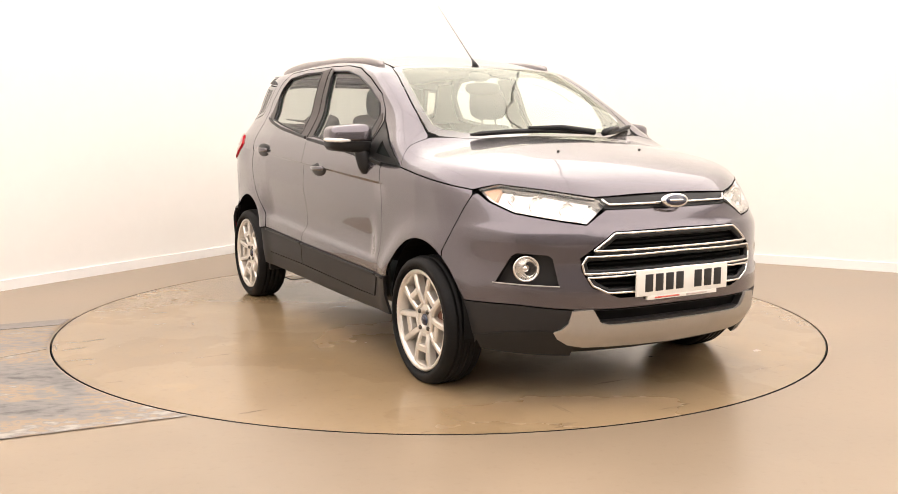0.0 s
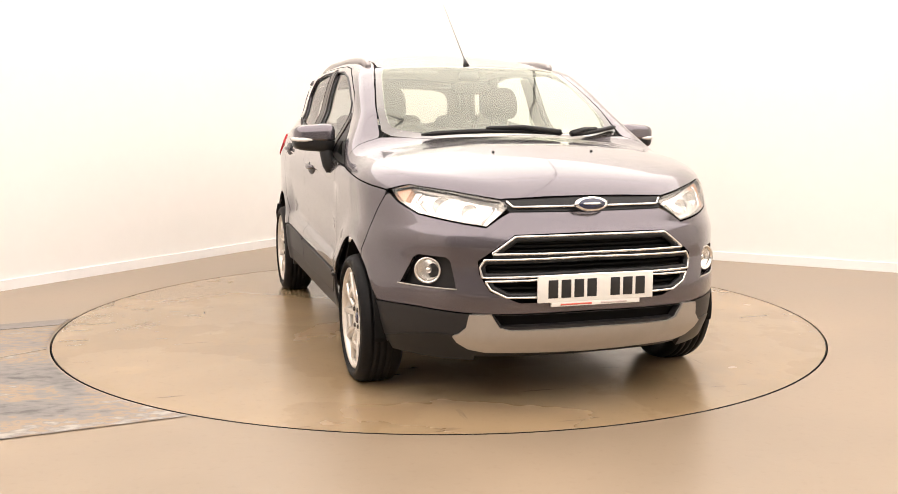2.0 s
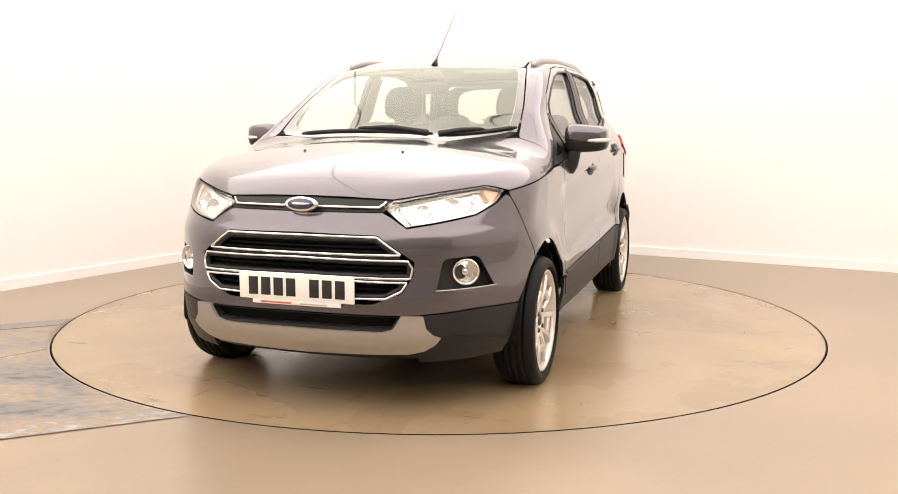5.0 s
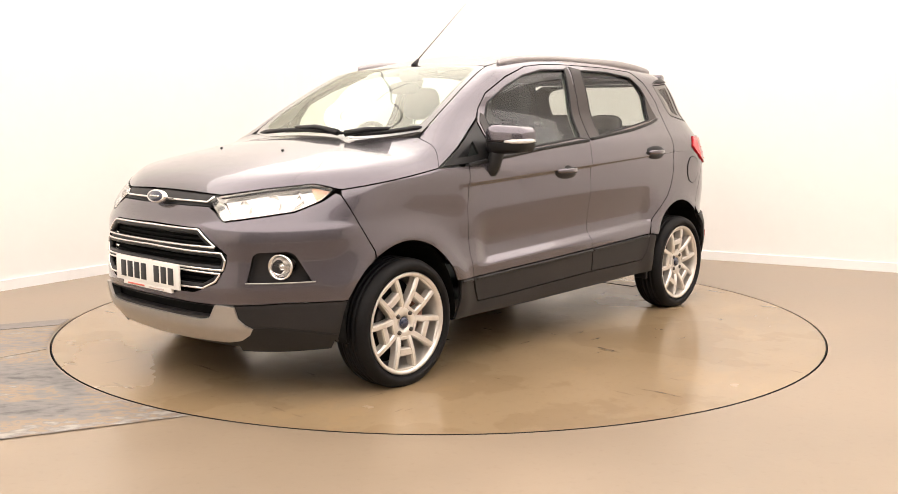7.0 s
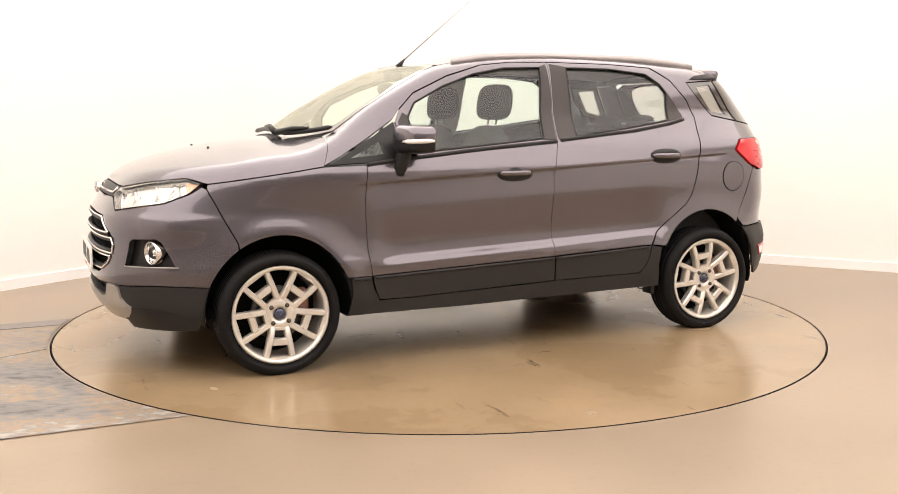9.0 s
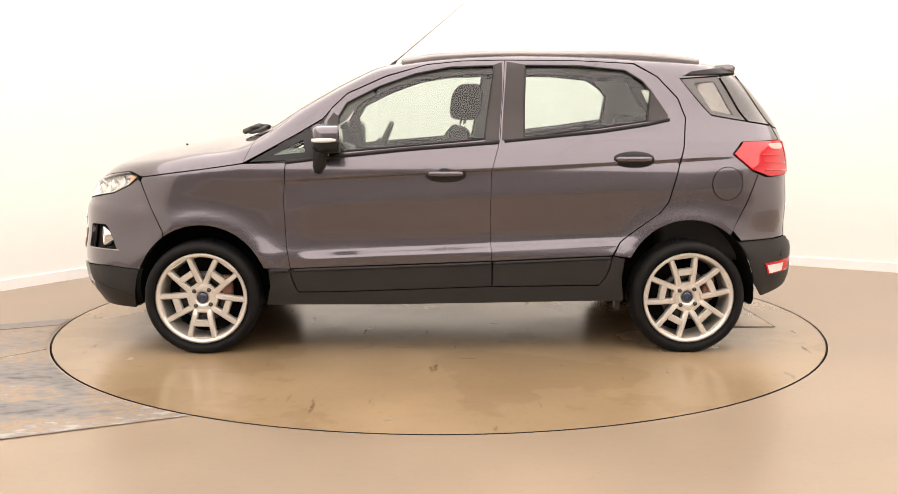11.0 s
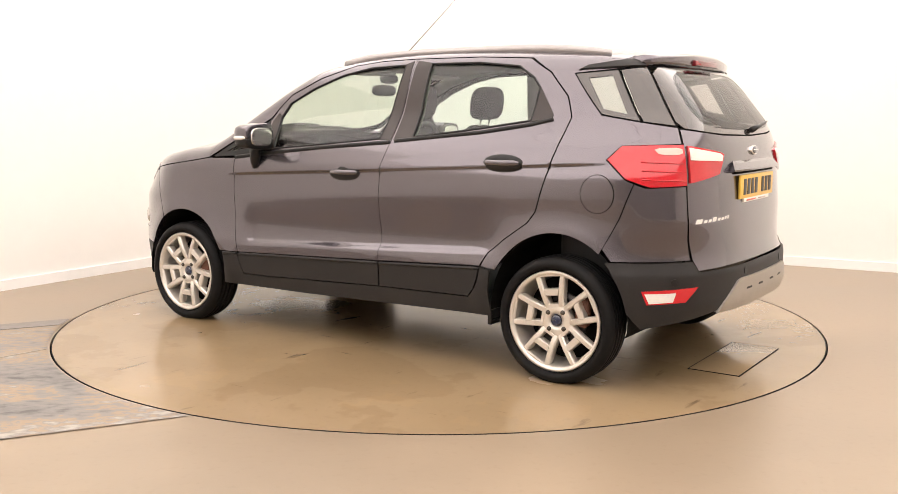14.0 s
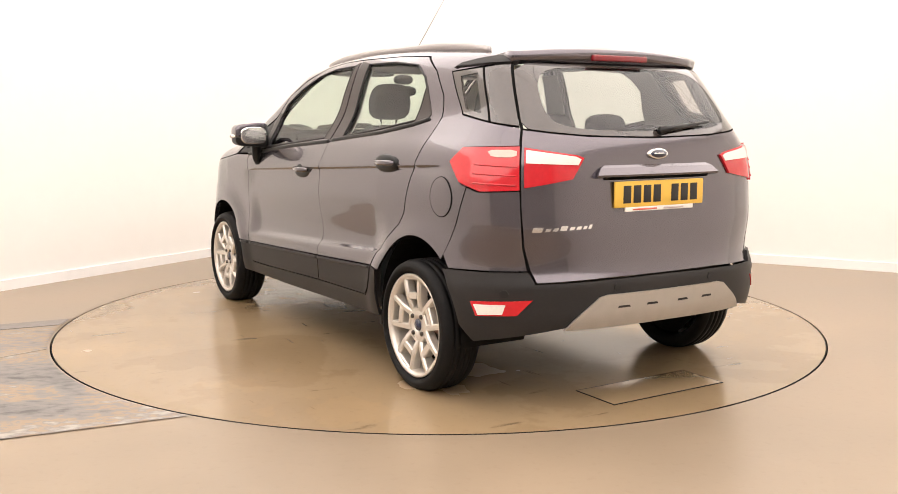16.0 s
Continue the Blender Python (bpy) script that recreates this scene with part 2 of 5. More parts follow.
def top_z(x, y):
    c = ip(x, [-1.9, -1.55, -1.2, -.8, -.4, 0, .25, .33, .48, .75, 1.02, 1.12, 1.3, 1.47, 1.65, 1.8, 1.9, 1.97, 2.05],
              [1.42, 1.502, 1.532, 1.555, 1.562, 1.548, 1.525, 1.512, 1.450, 1.305, 1.152, 1.124, 1.103, 1.073, 1.034, .985, .930, .865, .78])
    hood = sstep(x, .7, 1.2)
    crown = .040 * sstep(-x, -.33, .10) * (1 - .5 * sstep(-x, 1.30, 1.55)) * (1 - .75 * (y / .6) ** 2)
    return c + crown - (.055 + .075 * hood) * y ** 2 - .07 * (1 - hood) * y ** 4


def body(x, y, z):
    y = np.abs(y)
    a = y - half_width(x, z)
    b = (x - front_x(y, z)) * .95
    c = (rear_x(y, z) - x) * .95
    d = (z - top_z(x, y)) * .9
    f = smax(smax(a, b, .16), c, .14)
    f = smax(f, d, .06 + .03 * sstep(x, .9, 1.25))
    return smax(f, .17 - z, .05)


# ---- mesh helpers ----
def part(name, bm, material, parent=None, label="", smooth=True):
    me = bpy.data.meshes.new(name)
    bm.to_mesh(me)
    bm.free()
    me.materials.append(material)
    for p in me.polygons:
        p.use_smooth = smooth
    ob = new(name, me)
    ob.parent = parent
    if label:
        tagged(ob, label)
    return ob


def box(bm, x0, x1, y0, y1, z0, z1, bevel=0.0, m=None):
    made = bmesh.ops.create_cube(bm, size=1)["verts"]
    for v in made:
        v.co = Vector((x0 + (v.co.x + .5) * (x1 - x0), y0 + (v.co.y + .5) * (y1 - y0), z0 + (v.co.z + .5) * (z1 - z0)))
    if bevel:
        edges = {e for v in made for e in v.link_edges}
        r = bmesh.ops.bevel(bm, geom=list(edges), offset=bevel, segments=3, affect="EDGES", profile=0.5)
        made = list({v for f in r["faces"] for v in f.verts} | {v for v in made if v.is_valid})
    if m is not None:
        for v in made:
            v.co = m @ v.co
    return made


def blob(bm, centre, size, power=2.6, m=None, seg=20):
    """A rounded box (superellipsoid)."""
    made = bmesh.ops.create_uvsphere(bm, u_segments=seg, v_segments=seg // 2 + 2, radius=1)["verts"]
    for v in made:
        c = v.co
        n = (abs(c.x) ** power + abs(c.y) ** power + abs(c.z) ** power) ** (1 / power)
        p = Vector((c.x / n * size[0], c.y / n * size[1], c.z / n * size[2]))
        v.co = (m @ p if m is not None else p) + Vector(centre)
    return made


def tube(bm, pts, r, sides=8, closed=False, flat=1.0):
    pts = [Vector(p) for p in pts]
    n = len(pts)
    rings = []
    for i, p in enumerate(pts):
        a = pts[(i - 1) % n] if closed or i else pts[0]
        b = pts[(i + 1) % n] if closed or i < n - 1 else pts[-1]
        t = (b - a).normalized()
        side = t.cross(Vector((0, 0, 1)))
        side = side.normalized() if side.length > .05 else t.cross(Vector((0, 1, 0))).normalized()
        up = side.cross(t)
        rr = r[i] if isinstance(r, (list, tuple)) else r
        rings.append([bm.verts.new(p + side * math.cos(k * math.tau / sides) * rr * flat + up * math.sin(k * math.tau / sides) * rr) for k in range(sides)])
    for i in range(n if closed else n - 1):
        A, B = rings[i], rings[(i + 1) % n]
        for k in range(sides):
            bm.faces.new((A[k], A[(k + 1) % sides], B[(k + 1) % sides], B[k]))
    if not closed:
        bm.faces.new(rings[0][::-1])
        bm.faces.new(rings[-1])
    bmesh.ops.recalc_face_normals(bm, faces=bm.faces[:])


def lathe(bm, profile, seg=48, flip=False):
    """Turn (radius, y) round the y axis."""
    rings = [[bm.verts.new((r * math.cos(k * math.tau / seg), y, r * math.sin(k * math.tau / seg))) for k in range(seg)] for r, y in profile]
    for A, B in zip(rings, rings[1:]):
        for k in range(seg):
            bm.faces.new((A[k], A[(k + 1) % seg], B[(k + 1) % seg], B[k]))
    bmesh.ops.recalc_face_normals(bm, faces=bm.faces[:])


# ---- skin panels: outlines laid on the body's surface ----
DEG = 0.0157


def lift(proj, a, b):
    """Places on the body. side: (x, z); nose, tail: (degrees round the end, z); arc: (x, degrees round the length)."""
    a, b = np.asarray(a, float), np.asarray(b, float)
    o, zero = np.zeros_like(a), np.zeros_like(a)
    if proj == "side":
        O, D = (a, zero, b), (zero, zero + 1, zero)
    elif proj == "arc":
        c, s = np.cos(np.radians(b)), np.sin(np.radians(b))
        O, D = (a, zero, zero + .6), (zero, c, s)
    else:
        sg = 1 if proj == "nose" else -1
        c, s = np.cos(np.radians(a)), np.sin(np.radians(a))
        O, D = (zero + 1.1 * sg, zero, b), (c * sg, s, zero)
    lo, hi = zero + .02, zero + 1.6
    for _ in range(34):
        mid = (lo + hi) / 2
        out = body(O[0] + mid * D[0], O[1] + mid * D[1], O[2] + mid * D[2]) > 0
        hi, lo = np.where(out, mid, hi), np.where(out, lo, mid)
    return np.stack([O[i] + lo * D[i] for i in range(3)], -1)


def normals(P):
    e, g = .004, []
    for k in range(3):
        d = np.zeros(3)
        d[k] = e
        A, B = P + d, P - d
        g.append(body(A[:, 0], A[:, 1], A[:, 2]) - body(B[:, 0], B[:, 1], B[:, 2]))
    g = np.stack(g, -1)
    return g / np.linalg.norm(g, axis=1, keepdims=True)


def flat_coords(proj, pts):
    p = np.array(pts, float)
    if proj in ("nose", "tail"):
        p[:, 0] *= DEG
    elif proj == "arc":
        p[:, 1] *= DEG * .85
    return p


def real_coords(proj, p):
    if proj in ("nose", "tail"):
        return p[:, 0] / DEG, p[:, 1]
    if proj == "arc":
        return p[:, 0], p[:, 1] / (DEG * .85)
    return p[:, 0], p[:, 1]


def soften(p, times=1):
    for _ in range(times):
        q = np.roll(p, -1, 0)
        p = np.stack([.8 * p + .2 * q, .2 * p + .8 * q], 1).reshape(-1, 2)
    return p


def shrink(p, g):
    """Move a closed outline inward by g."""
    area = np.sum(p[:, 0] * np.roll(p[:, 1], -1) - np.roll(p[:, 0], -1) * p[:, 1])
    if area < 0:
        p = p[::-1]
    e = np.roll(p, -1, 0) - p
    e /= np.linalg.norm(e, axis=1, keepdims=True) + 1e-12
    n = np.stack([-e[:, 1], e[:, 0]], 1)
    m = n + np.roll(n, 1, 0)
    m /= np.maximum(.5, (np.linalg.norm(m, axis=1, keepdims=True)) ** 2 / 2)
    return p + m * g


def resample(p, step):
    out = []
    for a, b in zip(p, np.roll(p, -1, 0)):
        k = max(1, int(math.ceil(np.linalg.norm(b - a) / step)))
        out += [a + (b - a) * i / k for i in range(k)]
    return np.array(out)


def inside(p, loops):
    r = np.zeros(len(p), bool)
    for L in loops:
        for a, b in zip(L, np.roll(L, -1, 0)):
            c = (a[1] > p[:, 1]) != (b[1] > p[:, 1])
            with np.errstate(divide="ignore", invalid="ignore"):
                r ^= c & (p[:, 0] < (b[0] - a[0]) * (p[:, 1] - a[1]) / (b[1] - a[1]) + a[0])
    return r


def both(pts):
    """A half outline that begins and ends on the middle line, closed by its mirror image."""
    return list(pts) + [(-a, b) for a, b in pts[::-1] if abs(a) > 1e-6]


def rounded(pts, share=.07):
    """The outline with small rounded corners."""
    p = np.array(pts, float)
    q = np.roll(p, -1, 0)
    dense = np.stack([p, p + (q - p) * share, q - (q - p) * share], 1).reshape(-1, 2)
    return [tuple(v) for v in soften(soften(dense))]


def both_arc(pts):
    return list(pts) + [(a, 180 - b) for a, b in pts[::-1] if abs(b - 90) > 1e-6]


def panel(name, proj, outline, material, parent, holes=(), label="", off=0.0, thick=.014, gap=.0014, step=.028, soft=1, mirror=False, lines=()):
    """A curved sheet cut to an outline, with its edges turned in."""
    loops = [resample(shrink(soften(flat_coords(proj, L), soft), g), step) for L, g in [(outline, gap)] + [(h, 0) for h in holes]]
    every = np.concatenate(loops)
    lo, hi = every.min(0), every.max(0)
    gx, gy = np.meshgrid(np.arange(lo[0], hi[0], step), np.arange(lo[1], hi[1], step * .8))
    g = np.stack([gx.ravel() + .5 * step * (np.round((gy.ravel() - lo[1]) / (step * .8)) % 2), gy.ravel()], 1)
    g = g[inside(g, loops)]
    rows = []
    for L in lines:
        q = flat_coords(proj, L)
        mid = np.concatenate([np.linspace(a, b, max(2, int(np.linalg.norm(b - a) / step)), endpoint=False) for a, b in zip(q, q[1:])] + [q[-1:]])
        g = g[np.min(np.linalg.norm(g[:, None] - mid[None], axis=2), axis=1) > step] if len(g) else g
        rows += [mid + [0, dz] for dz in (-.018, -.011, -.006, -.001, .004, .012)]
    if len(g):
        d = np.min(np.linalg.norm(g[:, None] - every[None], axis=2), axis=1)
        g = g[d > step * .45]
    extra, chain = [], []
    for r in rows:
        ok = inside(r, loops) & (np.min(np.linalg.norm(r[:, None] - every[None], axis=2), axis=1) > step * .3)
        for k in range(len(r)):
            if ok[k]:
                if k and ok[k - 1]:
                    chain.append((len(extra) - 1, len(extra)))
                extra.append(r[k])
    if extra:
        g = np.concatenate([np.array(extra), g])
    pts = np.concatenate([every, g])
    edges, k = [], 0
    for L in loops:
        edges += [(k + i, k + (i + 1) % len(L)) for i in range(len(L))]
        k += len(L)
    edges += [(k + a, k + b) for a, b in chain]
    from_cdt = geometry.delaunay_2d_cdt([Vector(p) for p in pts], edges, [], 0, 1e-6)
    v2 = np.array([tuple(v) for v in from_cdt[0]])
    tris = np.array([f for f in from_cdt[2] if len(f) == 3])
    tris = tris[inside(v2[tris].mean(1), loops)]
    q = v2[tris]
    longest = np.max([np.linalg.norm(q[:, a] - q[:, c], axis=1) for a, c in ((0, 1), (1, 2), (2, 0))], axis=0)
    e1, e2 = q[:, 1] - q[:, 0], q[:, 2] - q[:, 0]
    tris = tris[np.abs(e1[:, 0] * e2[:, 1] - e1[:, 1] * e2[:, 0]) > .0006 * longest]
    P = lift(proj, *real_coords(proj, v2))
    N = normals(P)
    P = P + N * off
    fn = np.cross(P[tris[:, 1]] - P[tris[:, 0]], P[tris[:, 2]] - P[tris[:, 0]])
    wrong = (fn * N[tris[:, 0]]).sum(1) < 0
    tris[wrong] = tris[wrong][:, ::-1]
    count = {}
    for t in tris:
        for i in range(3):
            count[(t[i], t[(i + 1) % 3])] = 1
    rim = [e for e in count if (e[1], e[0]) not in count]
    back = {}
    verts = [tuple(p) for p in P]
    for e in rim:
        for v in e:
            if v not in back:
                back[v] = len(verts)
                verts.append(tuple(P[v] - N[v] * thick))
    faces = [tuple(int(i) for i in t) for t in tris] + [(int(a), int(back[a]), int(back[b]), int(b)) for a, b in rim]
    made = []
    for sg in ((1, -1) if mirror else (1,)):
        me = bpy.data.meshes.new(name)
        vs = [(x, y * sg, z) for x, y, z in verts]
        fs = faces if sg == 1 else [f[::-1] for f in faces]
        me.from_pydata(vs, [], fs)
        me.materials.append(material)
        for p in me.polygons:
            p.use_smooth = True
        custom = []
        for p in me.polygons:
            for li in p.loop_indices:
                v = me.loops[li].vertex_index
                if p.index < len(tris):
                    custom.append((N[v][0], N[v][1] * sg, N[v][2]))
                else:
                    custom.append(tuple(p.normal))
        me.normals_split_custom_set(custom)
        ob = new(name, me)
        ob.parent = parent
        if label:
            tagged(ob, label)
        made.append(ob)
    return made


def on_body(proj, pts, off=0.0, step=.02, closed=False):
    """A line laid on the body, as places."""
    p = flat_coords(proj, pts)
    q = np.roll(p, -1, 0) if closed else p[1:]
    out = []
    for a, b in zip(p, q):
        k = max(1, int(np.linalg.norm(b - a) / step))
        out += [a + (b - a) * i / k for i in range(k)]
    if not closed:
        out.append(p[-1])
    P = lift(proj, *real_coords(proj, np.array(out)))
    return P + normals(P) * off


def seam(src, pts, dst):
    """A line given in one layout, in the coordinates of another, so that neighbouring panels share their edges."""
    P = on_body(src, pts, step=.06)
    if dst == "side":
        return [(p[0], p[2]) for p in P]
    if dst == "arc":
        return [(p[0], math.degrees(math.atan2(p[2] - .6, p[1]))) for p in P]
    sg = 1 if dst == "nose" else -1
    return [(math.degrees(math.atan2(p[1], (p[0] * sg - 1.1))), p[2]) for p in P]


def strip(name, proj, pts, r, material, parent, off=0.0, closed=False, mirror=False, label="", flat=1.0):
    made = []
    P = on_body(proj, pts, off, closed=closed)
    for sg in ((1, -1) if mirror else (1,)):
        bm = bmesh.new()
        tube(bm, [(x, y * sg, z) for x, y, z in P], r, 8, closed, flat)
        made.append(part(name, bm, material, parent, label))
    return made


# ---- the studio ----
R_TABLE = 2.2343


def studio():
    corner, left, right = (-.99, 4.16), (-6.1, -3.80), (6.6, .12)
    outline = [corner, left, (-6.1, -8.6), (6.6, -8.6), right]
    # rounded back corner
    c, l, r = Vector(corner), Vector(left), Vector(right)
    a, b = c + (l - c).normalized() * 1.1, c + (r - c).normalized() * 1.1
    bend = [((1 - s) ** 2 * b + 2 * s * (1 - s) * c + s * s * a) for s in [i / 12 for i in range(13)]]
    ring = [Vector(p) for p in outline[1:4]] + [r] + bend
    spans = {"wall_left": [bend[-1], l], "wall_side": [l, ring[1]], "wall_behind": [ring[1], ring[2]], "wall_end": [ring[2], r],
             "wall_right": [r, bend[0]], "wall_corner": bend}
    for name, line in spans.items():
        for what, mat, z0, z1, t0, t1 in (("wall", WALL, 0, 3.5, 0, .15), ("skirting", SKIRT, 0, .075, -.014, 0)):
            bm = bmesh.new()
            inner, outer = [], []
            for i, p in enumerate(line):
                d = (line[min(i + 1, len(line) - 1)] - line[max(i - 1, 0)]).normalized()
                n = Vector((d.y, -d.x))
                mid = Vector((0, -1))
                if (p + n - mid).length < (p - n - mid).length:
                    n = -n
                inner.append(p + n * t0)
                outer.append(p + n * t1)
            for k in range(len(line) - 1):
                q = [inner[k], inner[k + 1], outer[k + 1], outer[k]]
                lo = [bm.verts.new((*v, z0)) for v in q]
                hi = [bm.verts.new((*v, z1)) for v in q]
                bm.faces.new(lo[::-1])
                bm.faces.new(hi)
                for j in range(4):
                    bm.faces.new((lo[j], lo[(j + 1) % 4], hi[(j + 1) % 4], hi[j]))
            bmesh.ops.remove_doubles(bm, verts=bm.verts[:], dist=1e-5)
            bmesh.ops.recalc_face_normals(bm, faces=bm.faces[:])
            # the unseen wall behind is darkened only to shape reflections in the car
            ob = part(name if what == "wall" else "baseboard", bm, REARWALL if name == "wall_behind" and what == "wall" else mat, smooth=False)
            tagged(ob, "unseen rear wall, toned grey to dim the car's reflections" if name == "wall_behind" and what == "wall" else "smooth white painted studio wall" if what == "wall" else "low white skirting board along the studio wall",
                   "wall" if what == "wall" else "skirting board", kind="structure")
    # floor round the pit
    bm = bmesh.new()
    seg = 192
    inner = [bm.verts.new((R_TABLE * math.cos(k * math.tau / seg) * 1.0022, R_TABLE * math.sin(k * math.tau / seg) * 1.0022, 0)) for k in range(seg)]
    low = [bm.verts.new((v.co.x, v.co.y, -.06)) for v in inner]
    outer = [bm.verts.new((14 * math.cos(k * math.tau / seg), 14 * math.sin(k * math.tau / seg), 0)) for k in range(seg)]
    for k in range(seg):
        j = (k + 1) % seg
        bm.faces.new((inner[k], outer[k], outer[j], inner[j]))
        bm.faces.new((low[k], inner[k], inner[j], low[j]))
    tagged(part("floor", bm, FLOOR, smooth=False), "glossy buff resin studio floor round a turntable", "floor", kind="structure")
    bm = bmesh.new()
    bmesh.ops.create_circle(bm, cap_ends=True, segments=96, radius=R_TABLE * 1.02, matrix=Matrix.Translation((0, 0, -.055)))
    tagged(part("pit_floor", bm, GAP, smooth=False), "dark bottom of the turntable pit", "pit", kind="structure")
    # worn plate let into the floor beside the table
    bm = bmesh.new()
    a0 = math.radians(182.2)
    a1 = math.radians(242.7)
    arc = [(R_TABLE * 1.0075 * math.cos(a0 + (a1 - a0) * i / 40), R_TABLE * 1.0075 * math.sin(a0 + (a1 - a0) * i / 40)) for i in range(41)]
    far = [(-4.6, -3.61), (-4.98, -2.4), (-4.98, -1.35)]
    top = [bm.verts.new((x, y, .004)) for x, y in arc + far]
    f = bm.faces.new(top)
    bmesh.ops.triangulate(bm, faces=[f])
    bm.normal_update()
    for f in bm.faces:
        if f.normal.z < 0:
            f.normal_flip()
    plate_ob = tagged(part("floor_plate", bm, STEEL, smooth=False), "worn steel cover plate with rusty patches beside the turntable", "cover plate", kind="structure")
    # bare border along its far edge, and the weld seam across it
    for name, mat, quad in (("plate_border", BARE, ((-2.252, -.105), (-4.9, -1.33), (-4.9, -1.50), (-2.249, -.275))), ("weld_seam", SEAM, ((-2.080, -.870), (-3.90, -2.873), (-3.91, -2.864), (-2.088, -.862)))):
        bm = bmesh.new()
        low = [bm.verts.new((x, y, .0042)) for x, y in quad]
        up = [bm.verts.new((x, y, .0068)) for x, y in quad]
        bm.faces.new(up)
        for k in range(4):
            bm.faces.new((low[k], low[(k + 1) % 4], up[(k + 1) % 4], up[k]))
        bmesh.ops.recalc_face_normals(bm, faces=bm.faces[:])
        part(name, bm, mat, plate_ob, smooth=False)
    # ceiling with assumed lamp rows; two by the camera are added fill light
    bm = bmesh.new()
    box(bm, -6.3, 6.8, -8.8, 4.6, 3.6, 3.7)
    tagged(part("ceiling", bm, CEILING, smooth=False), "white studio ceiling", "ceiling", kind="structure")
    for x in (-4.8, -2.4, 0.0, 2.4, 4.8):
        for y in (-7.35, -5.25, -3.15, -1.05, 1.05, 3.15):
            lamp = new("ceiling_light")
            lamp.location = (x, y, 3.52)
            tagged(lamp, "large softly glowing ceiling light panel, added out of view", "ceiling light", "studio ceiling lights")
            bm = bmesh.new()
            box(bm, -1.195, 1.195, -1.045, 1.045, 0, .08, .01)
            part("frame", bm, SKIRT, lamp)
            bm = bmesh.new()
            box(bm, -1.185, 1.185, -1.035, 1.035, -.012, -.002, .004)
            part("diffuser", bm, LAMP, lamp)


def turntable():
    root = tagged(new("turntable"), "round buff resin turntable flush with the floor", "turntable")
    bm = bmesh.new()
    seg = 192
    rings = [[bm.verts.new((r * math.cos(k * math.tau / seg), r * math.sin(k * math.tau / seg), z)) for k in range(seg)]
             for r, z in ((R_TABLE - .004, -.05), (R_TABLE - .004, -.003), (R_TABLE - .007, 0), (R_TABLE * .5, 0))]
    for A, B in zip(rings, rings[1:]):
        for k in range(seg):
            bm.faces.new((A[k], A[(k + 1) % seg], B[(k + 1) % seg], B[k]))
    bm.faces.new(rings[-1])
    bmesh.ops.recalc_face_normals(bm, faces=bm.faces[:])
    part("disc", bm, TABLE, root, smooth=False)
    # black ring on the disc's edge, painting the gap's shade
    bm = bmesh.new()
    rings = [[bm.verts.new((r * math.cos(k * math.tau / seg), r * math.sin(k * math.tau / seg), z)) for k in range(seg)]
             for r, z in ((R_TABLE - .002, -.04), (R_TABLE - .002, .0003), (R_TABLE - .006, .0008), (R_TABLE - .008, -.001))]
    for A, B in zip(rings, rings[1:]):
        for k in range(seg):
            bm.faces.new((A[k], A[(k + 1) % seg], B[(k + 1) % seg], B[k]))
    bmesh.ops.recalc_face_normals(bm, faces=bm.faces[:])
    part("gap_shade_ring", bm, GAP, root, "black ring drawn as shade in the turntable's gap")
    # access hatch
    bm = bmesh.new()
    box(bm, -1.965, -1.72, -.33, .33, .0005, .004, .001)
    part("hatch_lid", bm, TABLE, root, "flush access lid")
    for x0, x1, y0, y1 in ((-1.72, -1.714, -.336, .336), (-1.971, -1.965, -.336, .336), (-1.971, -1.714, .33, .336), (-1.971, -1.714, -.336, -.33)):
        bm = bmesh.new()
        box(bm, x0, x1, y0, y1, .0005, .0032)
        part("hatch_joint", bm, GAP, root, smooth=False)
    return root


